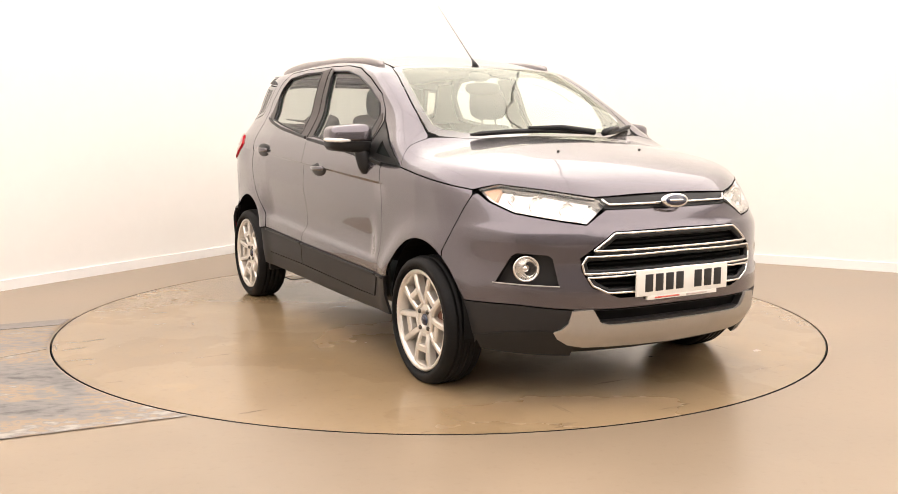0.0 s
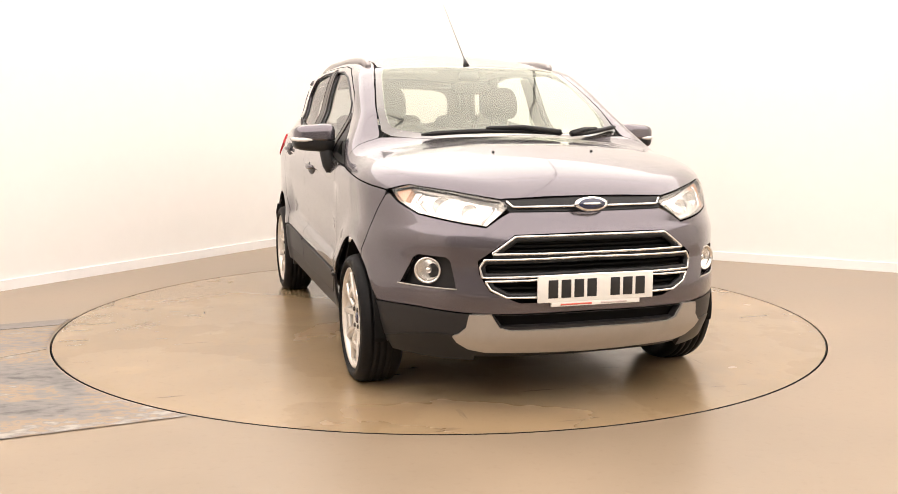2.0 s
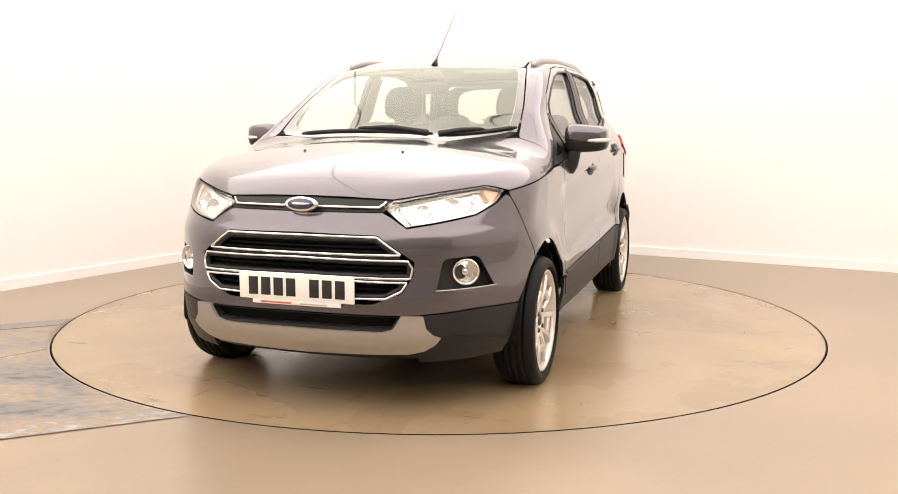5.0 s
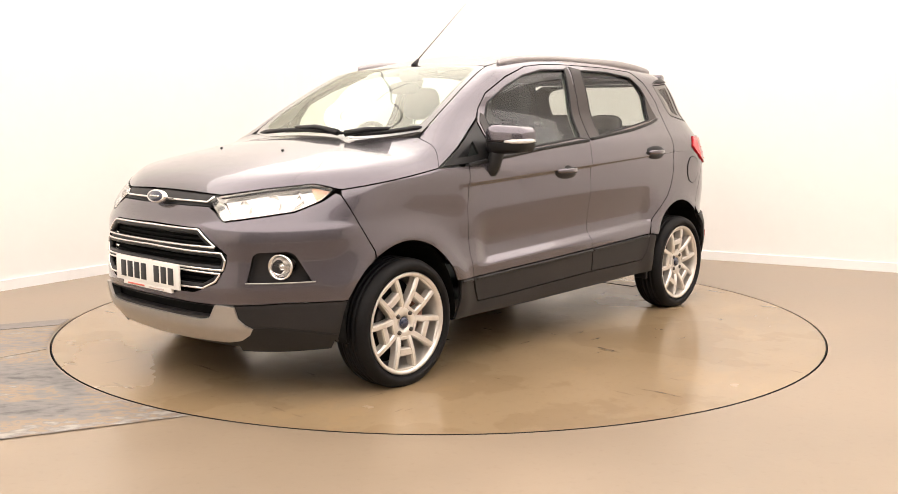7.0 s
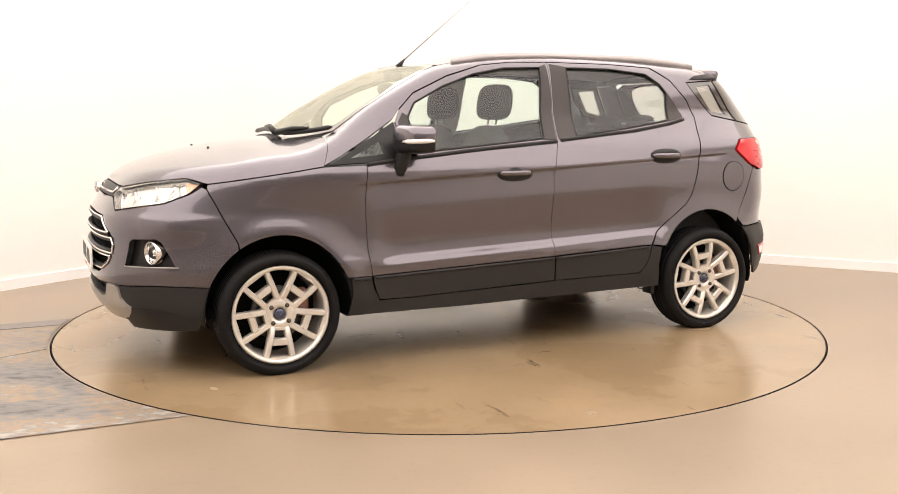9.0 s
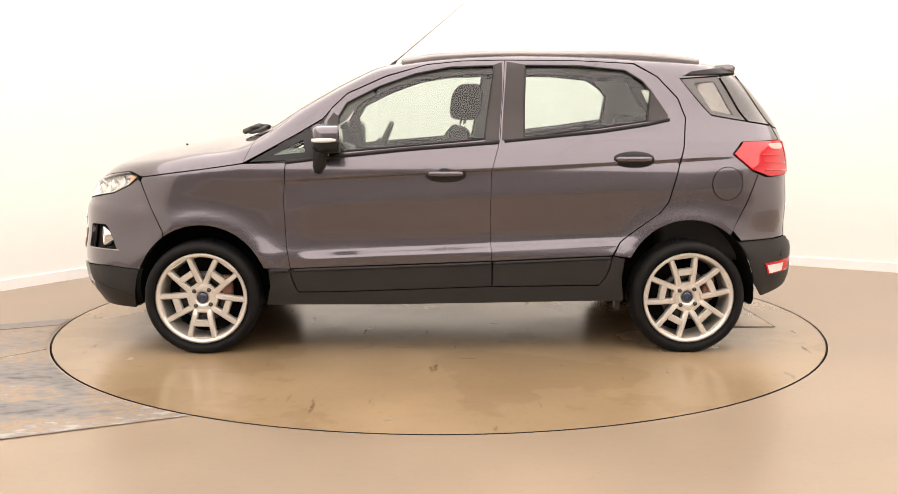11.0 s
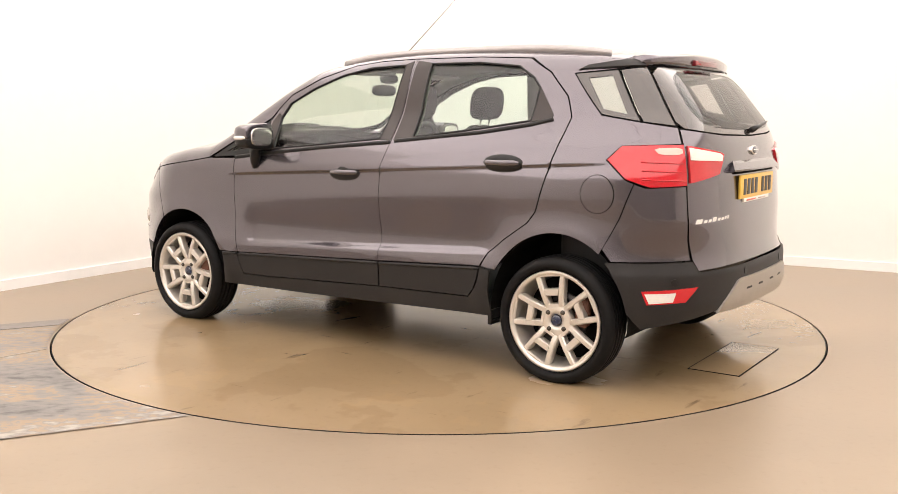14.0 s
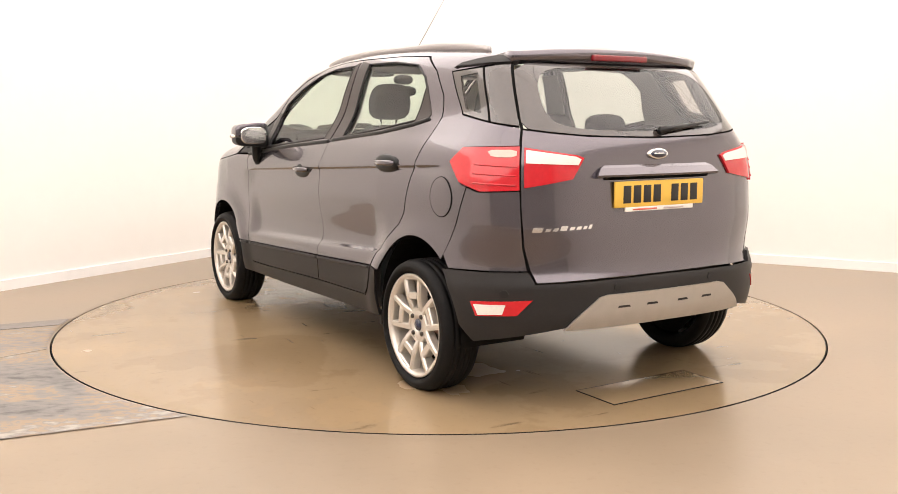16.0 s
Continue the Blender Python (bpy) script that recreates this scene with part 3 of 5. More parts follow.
# ---- wheel ----
def wheel(parent, x, side, turn):
    """side: 1 left, -1 right. Built facing +y."""
    hub = new("wheel")
    hub.parent = parent
    hub.matrix_basis = pose(x, side * .784, .291, 0, 0, 0 if side > 0 else 180)
    R, r = .300, .230
    bm = bmesh.new()
    lathe(bm, [(r - .004, .060), (r + .006, .078), (r + .020, .089), (R - .050, .098), (R - .026, .094), (R - .010, .082), (R - .002, .060), (R, .050), (R - .006, .048), (R - .006, .042), (R, .040), (R, .020), (R - .006, .018), (R - .006, .012), (R, .010), (R, -.010), (R - .006, -.012), (R - .006, -.018), (R, -.020), (R, -.040), (R - .006, -.042), (R - .006, -.048), (R - .002, -.060), (R - .010, -.082),
               (R - .03, -.098), (r + .01, -.09), (r - .004, -.07)], 72)
    for v in bm.verts:
        if v.co.z < -.2905:
            v.co.y *= 1 + .25 * (-.2905 - v.co.z) / 0.0095
            v.co.z = -.2905
    part("tyre", bm, RUBBER, hub)
    rim = bmesh.new()
    lathe(rim, [(r + .004, .078), (r + .008, .084), (r + .001, .088), (r - .010, .084), (r - .016, .068), (r - .022, .02), (r - .03, -.06)], 64)
    rim_ob = part("rim", rim, ALLOY, hub)

    def spoke(bm, pts, w0, w1, depth):
        """A bevelled bar from the hub outwards; pts: (radius, across, height)."""
        prev = None
        for i, (rad, ac, h) in enumerate(pts):
            w = w0 + (w1 - w0) * i / (len(pts) - 1)
            ring = [bm.verts.new((ac + s * w * k, h - d, rad)) for s, k, d in ((-1, 1, depth), (-1, 1, .008), (-1, .6, 0), (1, .6, 0), (1, 1, .008), (1, 1, depth))]
            if prev:
                for k in range(6):
                    bm.faces.new((prev[k], prev[(k + 1) % 6], ring[(k + 1) % 6], ring[k]))
            else:
                bm.faces.new(ring[::-1])
            prev = ring
        bm.faces.new(prev)
    for k in range(5):
        bm = bmesh.new()
        for s in (-1, 1):
            spoke(bm, [(.060, s * .034, .060), (.090, s * .0385, .070), (.125, s * .046, .076), (.17, s * .056, .078), (.224, s * .068, .076)], .0155, .0140, .042)
        # bars across the pair: at the hub, half way and along the rim
        for r0, r1, half0, half1, top in ((.060, .080, .026, .029, .064), (.117, .151, .032, .040, .076), (.206, .228, .055, .060, .078)):
            lo_, hi_ = (r0 + .004, r1 - .004)
            a = [bm.verts.new((px, top, pz)) for px, pz in ((-half0, lo_), (half0, lo_), (half1, hi_), (-half1, hi_))]
            c = [bm.verts.new((px, top - .007, pz)) for px, pz in ((-half0, r0), (half0, r0), (half1, r1), (-half1, r1))]
            d = [bm.verts.new((px, .034, pz)) for px, pz in ((-half0, r0), (half0, r0), (half1, r1), (-half1, r1))]
            bm.faces.new(a)
            for q in range(4):
                bm.faces.new((a[q], c[q], c[(q + 1) % 4], a[(q + 1) % 4]))
                bm.faces.new((c[q], d[q], d[(q + 1) % 4], c[(q + 1) % 4]))
        bmesh.ops.recalc_face_normals(bm, faces=bm.faces[:])
        bmesh.ops.rotate(bm, verts=bm.verts[:], cent=(0, 0, 0), matrix=Matrix.Rotation(math.radians(turn + 72 * k), 3, "Y"))
        part("spoke", bm, ALLOY, hub, smooth=False)
    bm = bmesh.new()
    lathe(bm, [(.001, .030), (.030, .034), (.032, .060), (.050, .062), (.068, .061), (.076, .057), (.080, .046), (.082, .02), (.001, .02)], 40)
    part("hub", bm, ALLOY, hub)
    bm = bmesh.new()
    lathe(bm, [(.001, .067), (.02, .066), (.027, .061), (.028, .05)], 32)
    part("centre_cap", bm, BLUE, hub, "dark blue round centre cap")
    for k in range(4):
        bm = bmesh.new()
        lathe(bm, [(.001, .070), (.009, .069), (.0115, .063), (.0115, .03)], 12)
        a = math.radians(40 + 90 * k)
        bmesh.ops.translate(bm, verts=bm.verts[:], vec=(.054 * math.cos(a), 0, .054 * math.sin(a)))
        part("wheel_nut", bm, NUT, hub)
    bm = bmesh.new()
    lathe(bm, [(.001, .005), (.07, .006), (.072, .014), (.130, .014), (.132, .0), (.001, -.002)], 40)
    part("brake_disc", bm, DISC, hub)
    bm = bmesh.new()
    blob(bm, (-.115, .012, .045), (.035, .028, .07), 4)
    part("brake_caliper", bm, RUST, hub, "rusty brown brake caliper")
    bm = bmesh.new()
    lathe(bm, [(.001, -.07), (r - .02, -.075)], 40)
    part("inner_dish", bm, GAP, hub)
    return hub


# ---- the car ----
def arch(cx, cz, rx, rz, a0, a1, n=22):
    return [(cx + rx * math.cos(math.radians(a0 + (a1 - a0) * i / n)), cz + rz * math.sin(math.radians(a0 + (a1 - a0) * i / n))) for i in range(n + 1)]


F_ARCH, R_ARCH = (1.26, .30, .352, .372), (-1.26, .31, .352, .388)
LEDGE = [[(.78 - .17 * i, .521 + dz - .045 * (.68 - .17 * i)) for i in range(11)] for dz in (.004, .040)]
CREASE = [(.86, .905), (.4, .925), (-.2, .955), (-.8, .985), (-1.5, 1.028)]


def skin(car):
    # wings, doors and quarters
    panel("front_wing", "side", [(.803, .447), (.823, .566), (.834, .79), (.822, .990), (1.036, .986), (1.209, .961), (1.395, .937), (1.574, .912), (1.578, .891),
          (1.517, .759), (1.455, .640)] + arch(*F_ARCH, 57, 156), PAINT, car, mirror=True, lines=[CREASE[:2]], soft=0)
    belt = [(.82, .992), (.60, 1.018), (.2, 1.058), (-.272, 1.094)]
    f_glass = [(.535, 1.048), (.56, 1.22), (.514, 1.296), (.343, 1.382), (.158, 1.448), (-.026, 1.483), (-.256, 1.492), (-.199, 1.112)]
    r_glass = [(-.417, 1.494), (-.402, 1.121), (-.8, 1.170), (-1.056, 1.207), (-1.075, 1.36), (-1.035, 1.41), (-.943, 1.468), (-.705, 1.492)]
    doors = panel("front_door", "side", [(.803, .449), (.823, .566), (.834, .79), (.82, .992), (.60, 1.018), (.634, 1.2), (.595, 1.266), (.514, 1.343), (.313, 1.433), (.1, 1.497),
          (-.085, 1.517), (-.31, 1.522), (-.30, 1.354), (-.278, 1.111), (-.233, .947), (-.227, .713), (-.235, .487)], PAINT, car, holes=[f_glass], mirror=True, lines=[CREASE[:4]] + LEDGE, soft=0)
    rears = panel("rear_door", "side", [(-.235, .487), (-.859, .515), (-.899, .582), (-.985, .65), (-1.106, .735), (-1.148, .79), (-1.182, .908), (-1.228, 1.072), (-1.256, 1.223),
          (-1.22, 1.321), (-1.116, 1.434), (-.99, 1.505), (-.7, 1.520), (-.31, 1.522), (-.30, 1.354), (-.278, 1.111), (-.233, .947), (-.227, .713)], PAINT, car,
          holes=[r_glass], mirror=True, lines=[CREASE[2:]] + LEDGE, soft=0)
    for (name, g, owners, b) in (("window", f_glass, doors, belt), ("window", r_glass, rears, [(-.30, 1.100), (-.8, 1.148), (-1.06, 1.187), (-1.17, 1.212)])):
        for ob, sg in zip(owners, (1, -1)):
            w = panel(name, "side", g, WINDOW, ob, gap=-.004, off=-.010, thick=.004, mirror=False, soft=0, label="clear side window")[0]
            if sg < 0:
                flip(w)
            w.visible_shadow = False
            s = strip("window_seal", "side", g, .0055, BLACK, ob, .000, closed=True, label="black rubber window seal")[0]
            t = strip("belt_moulding", "side", b, .011, BLACK, ob, .002, label="black belt moulding", flat=.5)[0]
            if sg < 0:
                flip(s)
                flip(t)
    for pts, owners in (([(-.252, 1.495), (-.295, 1.510), (-.296, 1.354), (-.272, 1.106), (-.197, 1.106)], doors), ([(-.42, 1.497), (-.322, 1.512), (-.308, 1.354), (-.288, 1.106), (-.405, 1.116)], rears),
                        ([(-1.05, 1.20), (-1.159, 1.219), (-1.165, 1.235), (-1.122, 1.30), (-1.075, 1.37)], rears), ([(.533, 1.045), (.60, 1.036), (.615, 1.20), (.585, 1.245), (.562, 1.23)], doors)):
        for ob, sg in zip(owners, (1, -1)):
            p = panel("pillar_trim", "side", pts, PILLAR, ob, off=.003, thick=.004, gap=0, soft=0, label="satin dark brown pillar trim")[0]
            if sg < 0:
                flip(p)
    panel("door_cladding", "side", [(.803, .443), (.790, .385), (.763, .327), (.6, .327), (-.235, .354), (-.235, .481)], CLAD, car, mirror=True, off=.004, label="dark plastic lower door cladding", soft=0)
    panel("door_cladding", "side", [(-.241, .354), (-.789, .360), (-.825, .40), (-.846, .45), (-.857, .508), (-.241, .481)], CLAD, car, mirror=True, off=.004, label="dark plastic lower door cladding", soft=0)
    for line in ([(.788, .439), (.3, .456), (-.23, .475)], [(-.246, .475), (-.85, .502)], [(.905, .440), (.815, .438)]):
        strip("cladding_lip", "side", line, .0075, CLAD, car, .0035, mirror=True)
    panel("sill", "side", [(.915, .445), (.810, .444), (.795, .385), (.767, .323), (.6, .323), (-.238, .350), (-.792, .356), (-.828, .40), (-.850, .45), (-.862, .512), (-.925, .50), (-.91, .40), (-.925, .275), (.28, .255),
          (.93, .255), (.908, .36)], CLAD, car, mirror=True, label="dark plastic sill", soft=0)
    panel("rear_quarter", "side", [(-.997, 1.510), (-1.118, 1.437), (-1.224, 1.323), (-1.26, 1.223), (-1.232, 1.072), (-1.186, .908), (-1.152, .79), (-1.11, .735), (-.989, .65), (-.903, .582),
          (-.868, .515)] + arch(*R_ARCH, 30, 128) + [(-1.559, .779), (-1.618, .935)]
          + seam("tail", [(59.6, .950), (64.7, 1.036), (60.4, 1.099), (44.3, 1.108), (44.4, 1.178), (53.8, 1.200), (66.6, 1.233), (78.0, 1.428), (60.9, 1.444), (52.0, 1.456)], "side")
          + [(-1.545, 1.486), (-1.2, 1.510)], PAINT, car, mirror=True, lines=[CREASE[3:]], soft=0)
    panel("fuel_flap", "side", arch(-1.455, .885, .078, .084, 0, 342, 18), PAINT, car, off=.0035, thick=.006, gap=.0, label="round fuel filler flap", soft=0)
    strip("flap_joint", "side", arch(-1.455, .885, .080, .086, 0, 345, 23), .0014, GAP, car, .0020, closed=True)
    bm = bmesh.new()
    blob(bm, (-1.515, .823, .888), (.011, .008, .012), 2.5)
    part("flap_catch", bm, BLACK, car)
    # bonnet, screen, roof
    hood = seam("nose", [(.01, .899), (12, .897), (24.8, .889), (38, .919), (51, .940), (56.8, .921)], "arc") + seam("side", [(1.572, .915), (1.395, .940), (1.209, .964), (1.038, .989)], "arc") + [(1.0, 31), (.975, 38.5), (1.04, 49), (1.10, 66), (1.118, 90)]
    panel("bonnet", "arc", both_arc(hood), PAINT, car, step=.03, soft=0, gap=.001)
    screen = [(1.135, 90), (1.115, 66), (1.05, 48), (.962, 39.5), (.80, 45.5), (.60, 52.0), (.44, 56.5), (.312, 59.2), (.325, 72), (.335, 90)]
    clear = [(1.06, 90), (1.04, 66), (.985, 50), (.915, 44), (.78, 48.5), (.60, 54.2), (.44, 58.5), (.352, 61.0), (.362, 75), (.370, 90)]
    w = panel("windscreen", "arc", both_arc(clear), SCREEN, car, off=.002, thick=.005, gap=-.003, step=.04, soft=1, label="clear laminated windscreen")[0]
    w.visible_shadow = False
    panel("windscreen_frit", "arc", both_arc(screen), EDGE, car, holes=[both_arc(clear)], off=.001, thick=.006, step=.03, soft=1, label="dark printed edge of the windscreen")
    side = seam("side", [(1.036, .992), (.936, 1.044), (.791, 1.125), (.640, 1.215), (.595, 1.270), (.514, 1.347), (.313, 1.437), (.1, 1.499), (-.085, 1.519), (-.31, 1.524), (-.7, 1.522), (-.99, 1.508), (-1.2, 1.508), (-1.46, 1.488)], "arc")
    panel("cant_rail", "arc", side + [(-1.46, 62.8), (-1.2, 62.6), (-.4, 62.5), (.1, 62.0), (.30, 59.4), (.44, 56.3), (.60, 51.8), (.80, 45.3), (.955, 39.2), (.975, 38), (1.0, 31)], PAINT, car, mirror=True, soft=0, label="grey painted pillar and roof side")
    rail_up = [(-1.46, 62.8), (-1.2, 62.6), (-.4, 62.5), (.1, 62.0), (.30, 59.4), (.44, 56.3), (.60, 51.8), (.80, 45.3), (.93, 40.0)]
    panel("pillar_lining", "arc", [q for q in side if q[0] < .93] + rail_up, LINER, car, mirror=True, off=-.024, thick=.003, step=.05, soft=0, label="pale pillar lining")
    for line in ([(-.205, 1.10), (-.262, 1.488), (-.41, 1.488), (-.396, 1.10)], [(-1.07, 1.20), (-1.085, 1.37), (-1.0, 1.475), (-1.2, 1.48), (-1.27, 1.35), (-1.37, 1.24), (-1.5, 1.19)]):
        panel("pillar_lining", "side", line, LINER, car, mirror=True, off=-.034, thick=.003, step=.05, soft=0, label="pale pillar lining")
    roof = [(.330, 90), (.320, 72), (.305, 60), (.10, 62.2), (-.4, 62.7), (-1.2, 62.7), (-1.50, 62.7), (-1.51, 75), (-1.52, 90)]
    panel("roof", "arc", both_arc(roof), PAINT, car, step=.05, soft=0)
    panel("headlining", "arc", both_arc([(.28, 90), (.26, 60), (-1.5, 60), (-1.5, 90)]), LINER, car, off=-.035, thick=.004, step=.08, soft=0, label="pale cloth headlining")
    # body-coloured fin, given dark plastic to carry its shaded look
    panel("spoiler_fin", "side", [(-1.235, 1.430), (-1.30, 1.462), (-1.50, 1.487), (-1.55, 1.486), (-1.565, 1.452), (-1.27, 1.444)], CLAD, car, mirror=True, off=.010, thick=.02, soft=0, label="fin running from the spoiler, darkened for its shading")
    for line in ([(.803, .447), (.823, .566), (.834, .79), (.821, .99)], [(-.235, .487), (-.227, .713), (-.233, .947), (-.278, 1.111), (-.30, 1.354), (-.31, 1.52)],
                 [(-.868, .515), (-.901, .582), (-.987, .65), (-1.108, .735), (-1.150, .79), (-1.184, .908), (-1.230, 1.072), (-1.258, 1.223), (-1.222, 1.322), (-1.117, 1.436), (-.994, 1.507)],
                 [(1.58, .9), (1.518, .759), (1.456, .641)], [(1.574, .914), (1.395, .939), (1.209, .963), (1.036, .988)], [(-1.62, .935), (-1.56, .779), (-1.488, .642)],
                 [(.595, 1.268), (.514, 1.345), (.313, 1.435), (.1, 1.498), (-.085, 1.518), (-.31, 1.523), (-.7, 1.521), (-.99, 1.506)], [(-.26, 1.1), (-.285, 1.35), (-.30, 1.50)], [(-.32, 1.1), (-.34, 1.35), (-.34, 1.50)]):
        strip("joint", "side", line, .009, GAP, car, -.0125, mirror=True)
    for line in ([(43.2, .548), (43.6, .60), (43.3, .687), (43.7, .862), (43.7, .932), (44.1, 1.1), (44.3, 1.18), (47, 1.30), (50, 1.455)],):
        strip("joint", "tail", line, .007, GAP, car, -.0105, mirror=True)
    strip("joint", "tail", [(-44, 1.176), (-36, 1.159), (-25, 1.145), (0, 1.137), (25, 1.145), (36, 1.159), (44, 1.176)], .009, GAP, car, -.0125)
    strip("joint", "nose", [(-56.8, .918), (-51, .938), (-38, .917), (-24.8, .887), (0, .898), (24.8, .887), (38, .917), (51, .938), (56.8, .918)], .009, GAP, car, -.0155)
    strip("joint", "tail", [(77.6, 1.426), (60.9, 1.440), (54.4, 1.205), (66.6, 1.235)], .007, GAP, car, -.0105, closed=True, mirror=True)
    # quarter light beside the mirror
    tri = [(1.005, .996), (.936, 1.036), (.791, 1.117), (.640, 1.205), (.612, 1.03), (.80, 1.004)]
    opening = [(.90, 1.027), (.80, 1.075), (.735, 1.108), (.722, 1.045)]
    panel("sail_panel", "side", tri, BLACK, car, holes=[opening], mirror=True, off=-.002, soft=0, label="black triangular sail panel")
    for w in panel("quarter_light", "side", opening, WINDOW, car, mirror=True, gap=-.003, off=-.006, thick=.003, soft=0, label="small triangular window"):
        w.visible_shadow = False
    # tail
    shut = [(0, .556), (20, .556), (39.5, .548), (41.2, .60), (42.6, .687), (43.5, .862), (43.6, .932), (43.9, 1.1), (44.0, 1.172), (36, 1.157), (25, 1.143), (0, 1.135)]
    gate = panel("tailgate", "tail", both(shut), PAINT, car, soft=0)[0]
    glassy = [(0, 1.139), (25, 1.147), (36, 1.161), (44.2, 1.178), (46.5, 1.30), (49.6, 1.452), (30, 1.455), (0, 1.456)]
    see = [(0, 1.162), (26, 1.172), (35, 1.195), (38.5, 1.25), (41, 1.36), (40, 1.415), (33, 1.438), (0, 1.442)]
    w = panel("rear_window", "tail", both(see), TINTED, gate, gap=-.003, off=.0, thick=.004, soft=1, label="lightly tinted rear window")[0]
    w.visible_shadow = False
    panel("rear_window_frit", "tail", both(glassy), GLOSSBLACK, gate, holes=[both(see)], off=.001, thick=.008, soft=1, label="gloss black edge of the rear window")
    panel("corner_glazing", "tail", [(60.0, 1.438), (50.4, 1.452), (44.9, 1.186), (53.8, 1.204)], GLOSSBLACK, car, mirror=True, off=.001, soft=0, label="gloss black corner glazing")
    qo = [(77.5, 1.425), (60.9, 1.438), (54.6, 1.207), (66.5, 1.238)]
    qi = [(72, 1.405), (63.0, 1.415), (58.2, 1.238), (66.0, 1.262)]
    panel("quarter_surround", "tail", qo, GLOSSBLACK, car, holes=[qi], mirror=True, off=.0, soft=0, label="dark surround of the rear side window")
    for w in panel("quarter_window", "tail", qi, TINTED, car, mirror=True, gap=-.002, off=-.002, thick=.004, soft=0, label="small tinted rear side window"):
        w.visible_shadow = False
    panel("bumper_corner", "tail", [(43.9, .925), (54.6, .917)] + seam("side", [(-1.620, .935), (-1.562, .779), (-1.489, .642)], "tail") + [(63.0, .589), (41.9, .596), (43.0, .687)], PAINT, car, mirror=True, soft=0)
    panel("rear_bumper", "tail", both([(0, .365), (32.7, .360), (42.4, .333), (55, .294), (57.0, .33)] + seam("side", arch(*R_ARCH, 172, 135, 8), "tail") + [(41.6, .592), (39.9, .543), (0, .550)]), CLAD, car, off=.012, soft=0, label="dark plastic rear bumper")
    panel("rear_skid_plate", "tail", both([(0, .355), (33, .352), (30.5, .395), (23.5, .482), (21, .49), (0, .49)]), SILVER, car, off=.022, thick=.02, soft=0, label="silver rear skid plate")
    for a in (-16, -6, 6, 16):
        panel("slot", "tail", [(a - 2.2, .428), (a + 2.2, .428), (a + 1.8, .44), (a - 1.8, .44)], CLAD, car, off=.0235, thick=.004, soft=0)
    tails = panel("tail_light", "tail", [(64.3, 1.036), (60.2, 1.095), (44.2, 1.103), (43.9, .927), (53.5, .92), (59.6, .954)], REDLENS, car, mirror=True, off=.010, thick=.025, soft=0, label="red tail light with a clear section")
    for ob, sg in zip(tails, (1, -1)):
        for z0 in (.948, .985, 1.022):
            rib = strip("lens_rib", "tail", [(44.8, z0), (55.5, z0 + .006)], .0035, REDLENS, ob, .0105)[0]
            if sg < 0:
                flip(rib)
        q = panel("clear_section", "tail", [(52.5, 1.086), (44.8, 1.090), (44.8, 1.058), (51.0, 1.056)], PALELENS, ob, off=.0125, thick=.004, soft=1)[0]
        if sg < 0:
            flip(q)
    inner = panel("gate_light", "tail", [(43.3, 1.1), (29.5, 1.068), (27.4, 1.056), (30.9, .969), (43, .936)], REDLENS, gate, off=.010, thick=.02, soft=0, label="red tailgate light with a white section")
    q = panel("gate_light", "tail", [(43.3, 1.1), (29.5, 1.068), (27.4, 1.056), (30.9, .969), (43, .936)], REDLENS, gate, off=.010, thick=.02, soft=0, label="red tailgate light with a white section")
    flip(q[0])
    for ob, sg in ((inner[0], 1), (q[0], -1)):
        w = panel("clear_section", "tail", [(42.8, 1.090), (30, 1.062), (28.4, 1.05), (29.4, 1.025), (42.8, 1.035)], WHITELENS, ob, off=.0125, thick=.004, soft=0)[0]
        if sg < 0:
            flip(w)
    for ob in panel("reflector", "tail", [(55.5, .468), (40.4, .483), (44, .416), (54, .406)], REDLENS, car, mirror=True, off=.017, thick=.012, soft=0, label="red and clear bumper reflector"):
        sg = 1 if ob.data.vertices[0].co.y > 0 else -1
        q = panel("clear_section", "tail", [(54.6, .457), (46.5, .462), (47.3, .419), (53.4, .411)], WHITELENS, ob, off=.0185, thick=.003, soft=0)[0]
        if sg < 0:
            flip(q)
    # nose
    lamp = [(22, .862), (27.6, .782), (46, .826), (53, .870), (56.5, .916), (51, .937), (38, .915), (24.8, .884)]
    grille = [(0, .756), (20.6, .751), (26.6, .677), (29.3, .644), (29, .59), (26.4, .519), (19.2, .472), (0, .471)]
    fog = [(34.3, .526), (35.9, .640), (37.0, .655), (44.6, .660), (46.2, .645), (50.3, .53)]
    front = [(0, .836), (22, .838), (24.5, .815), (27.6, .777), (46, .821), (53.4, .866), (56.8, .900)] + seam("side", [(1.580, .891), (1.519, .759), (1.458, .640)] + arch(*F_ARCH, 56, 22, 8), "nose") + [(44, .443), (31.5, .430), (26, .427), (0, .431)]
    panel("front_bumper", "nose", both(front), PAINT, car, holes=[rounded(both(grille)), rounded(fog, .12), rounded([(-a, b) for a, b in fog], .12)], soft=0, thick=.03)
    panel("bumper_cladding", "nose", both([(0, .427), (26, .423), (31.5, .426), (44, .439)] + seam("side", arch(*F_ARCH, 21.6, -8, 5), "nose") + [(56, .262), (41, .262), (31, .25), (0, .245)]), CLAD, car,
          holes=[both([(0, .423), (25.6, .421), (23.6, .371), (0, .374)])], off=.0, soft=0, thick=.03, label="dark plastic lower bumper")
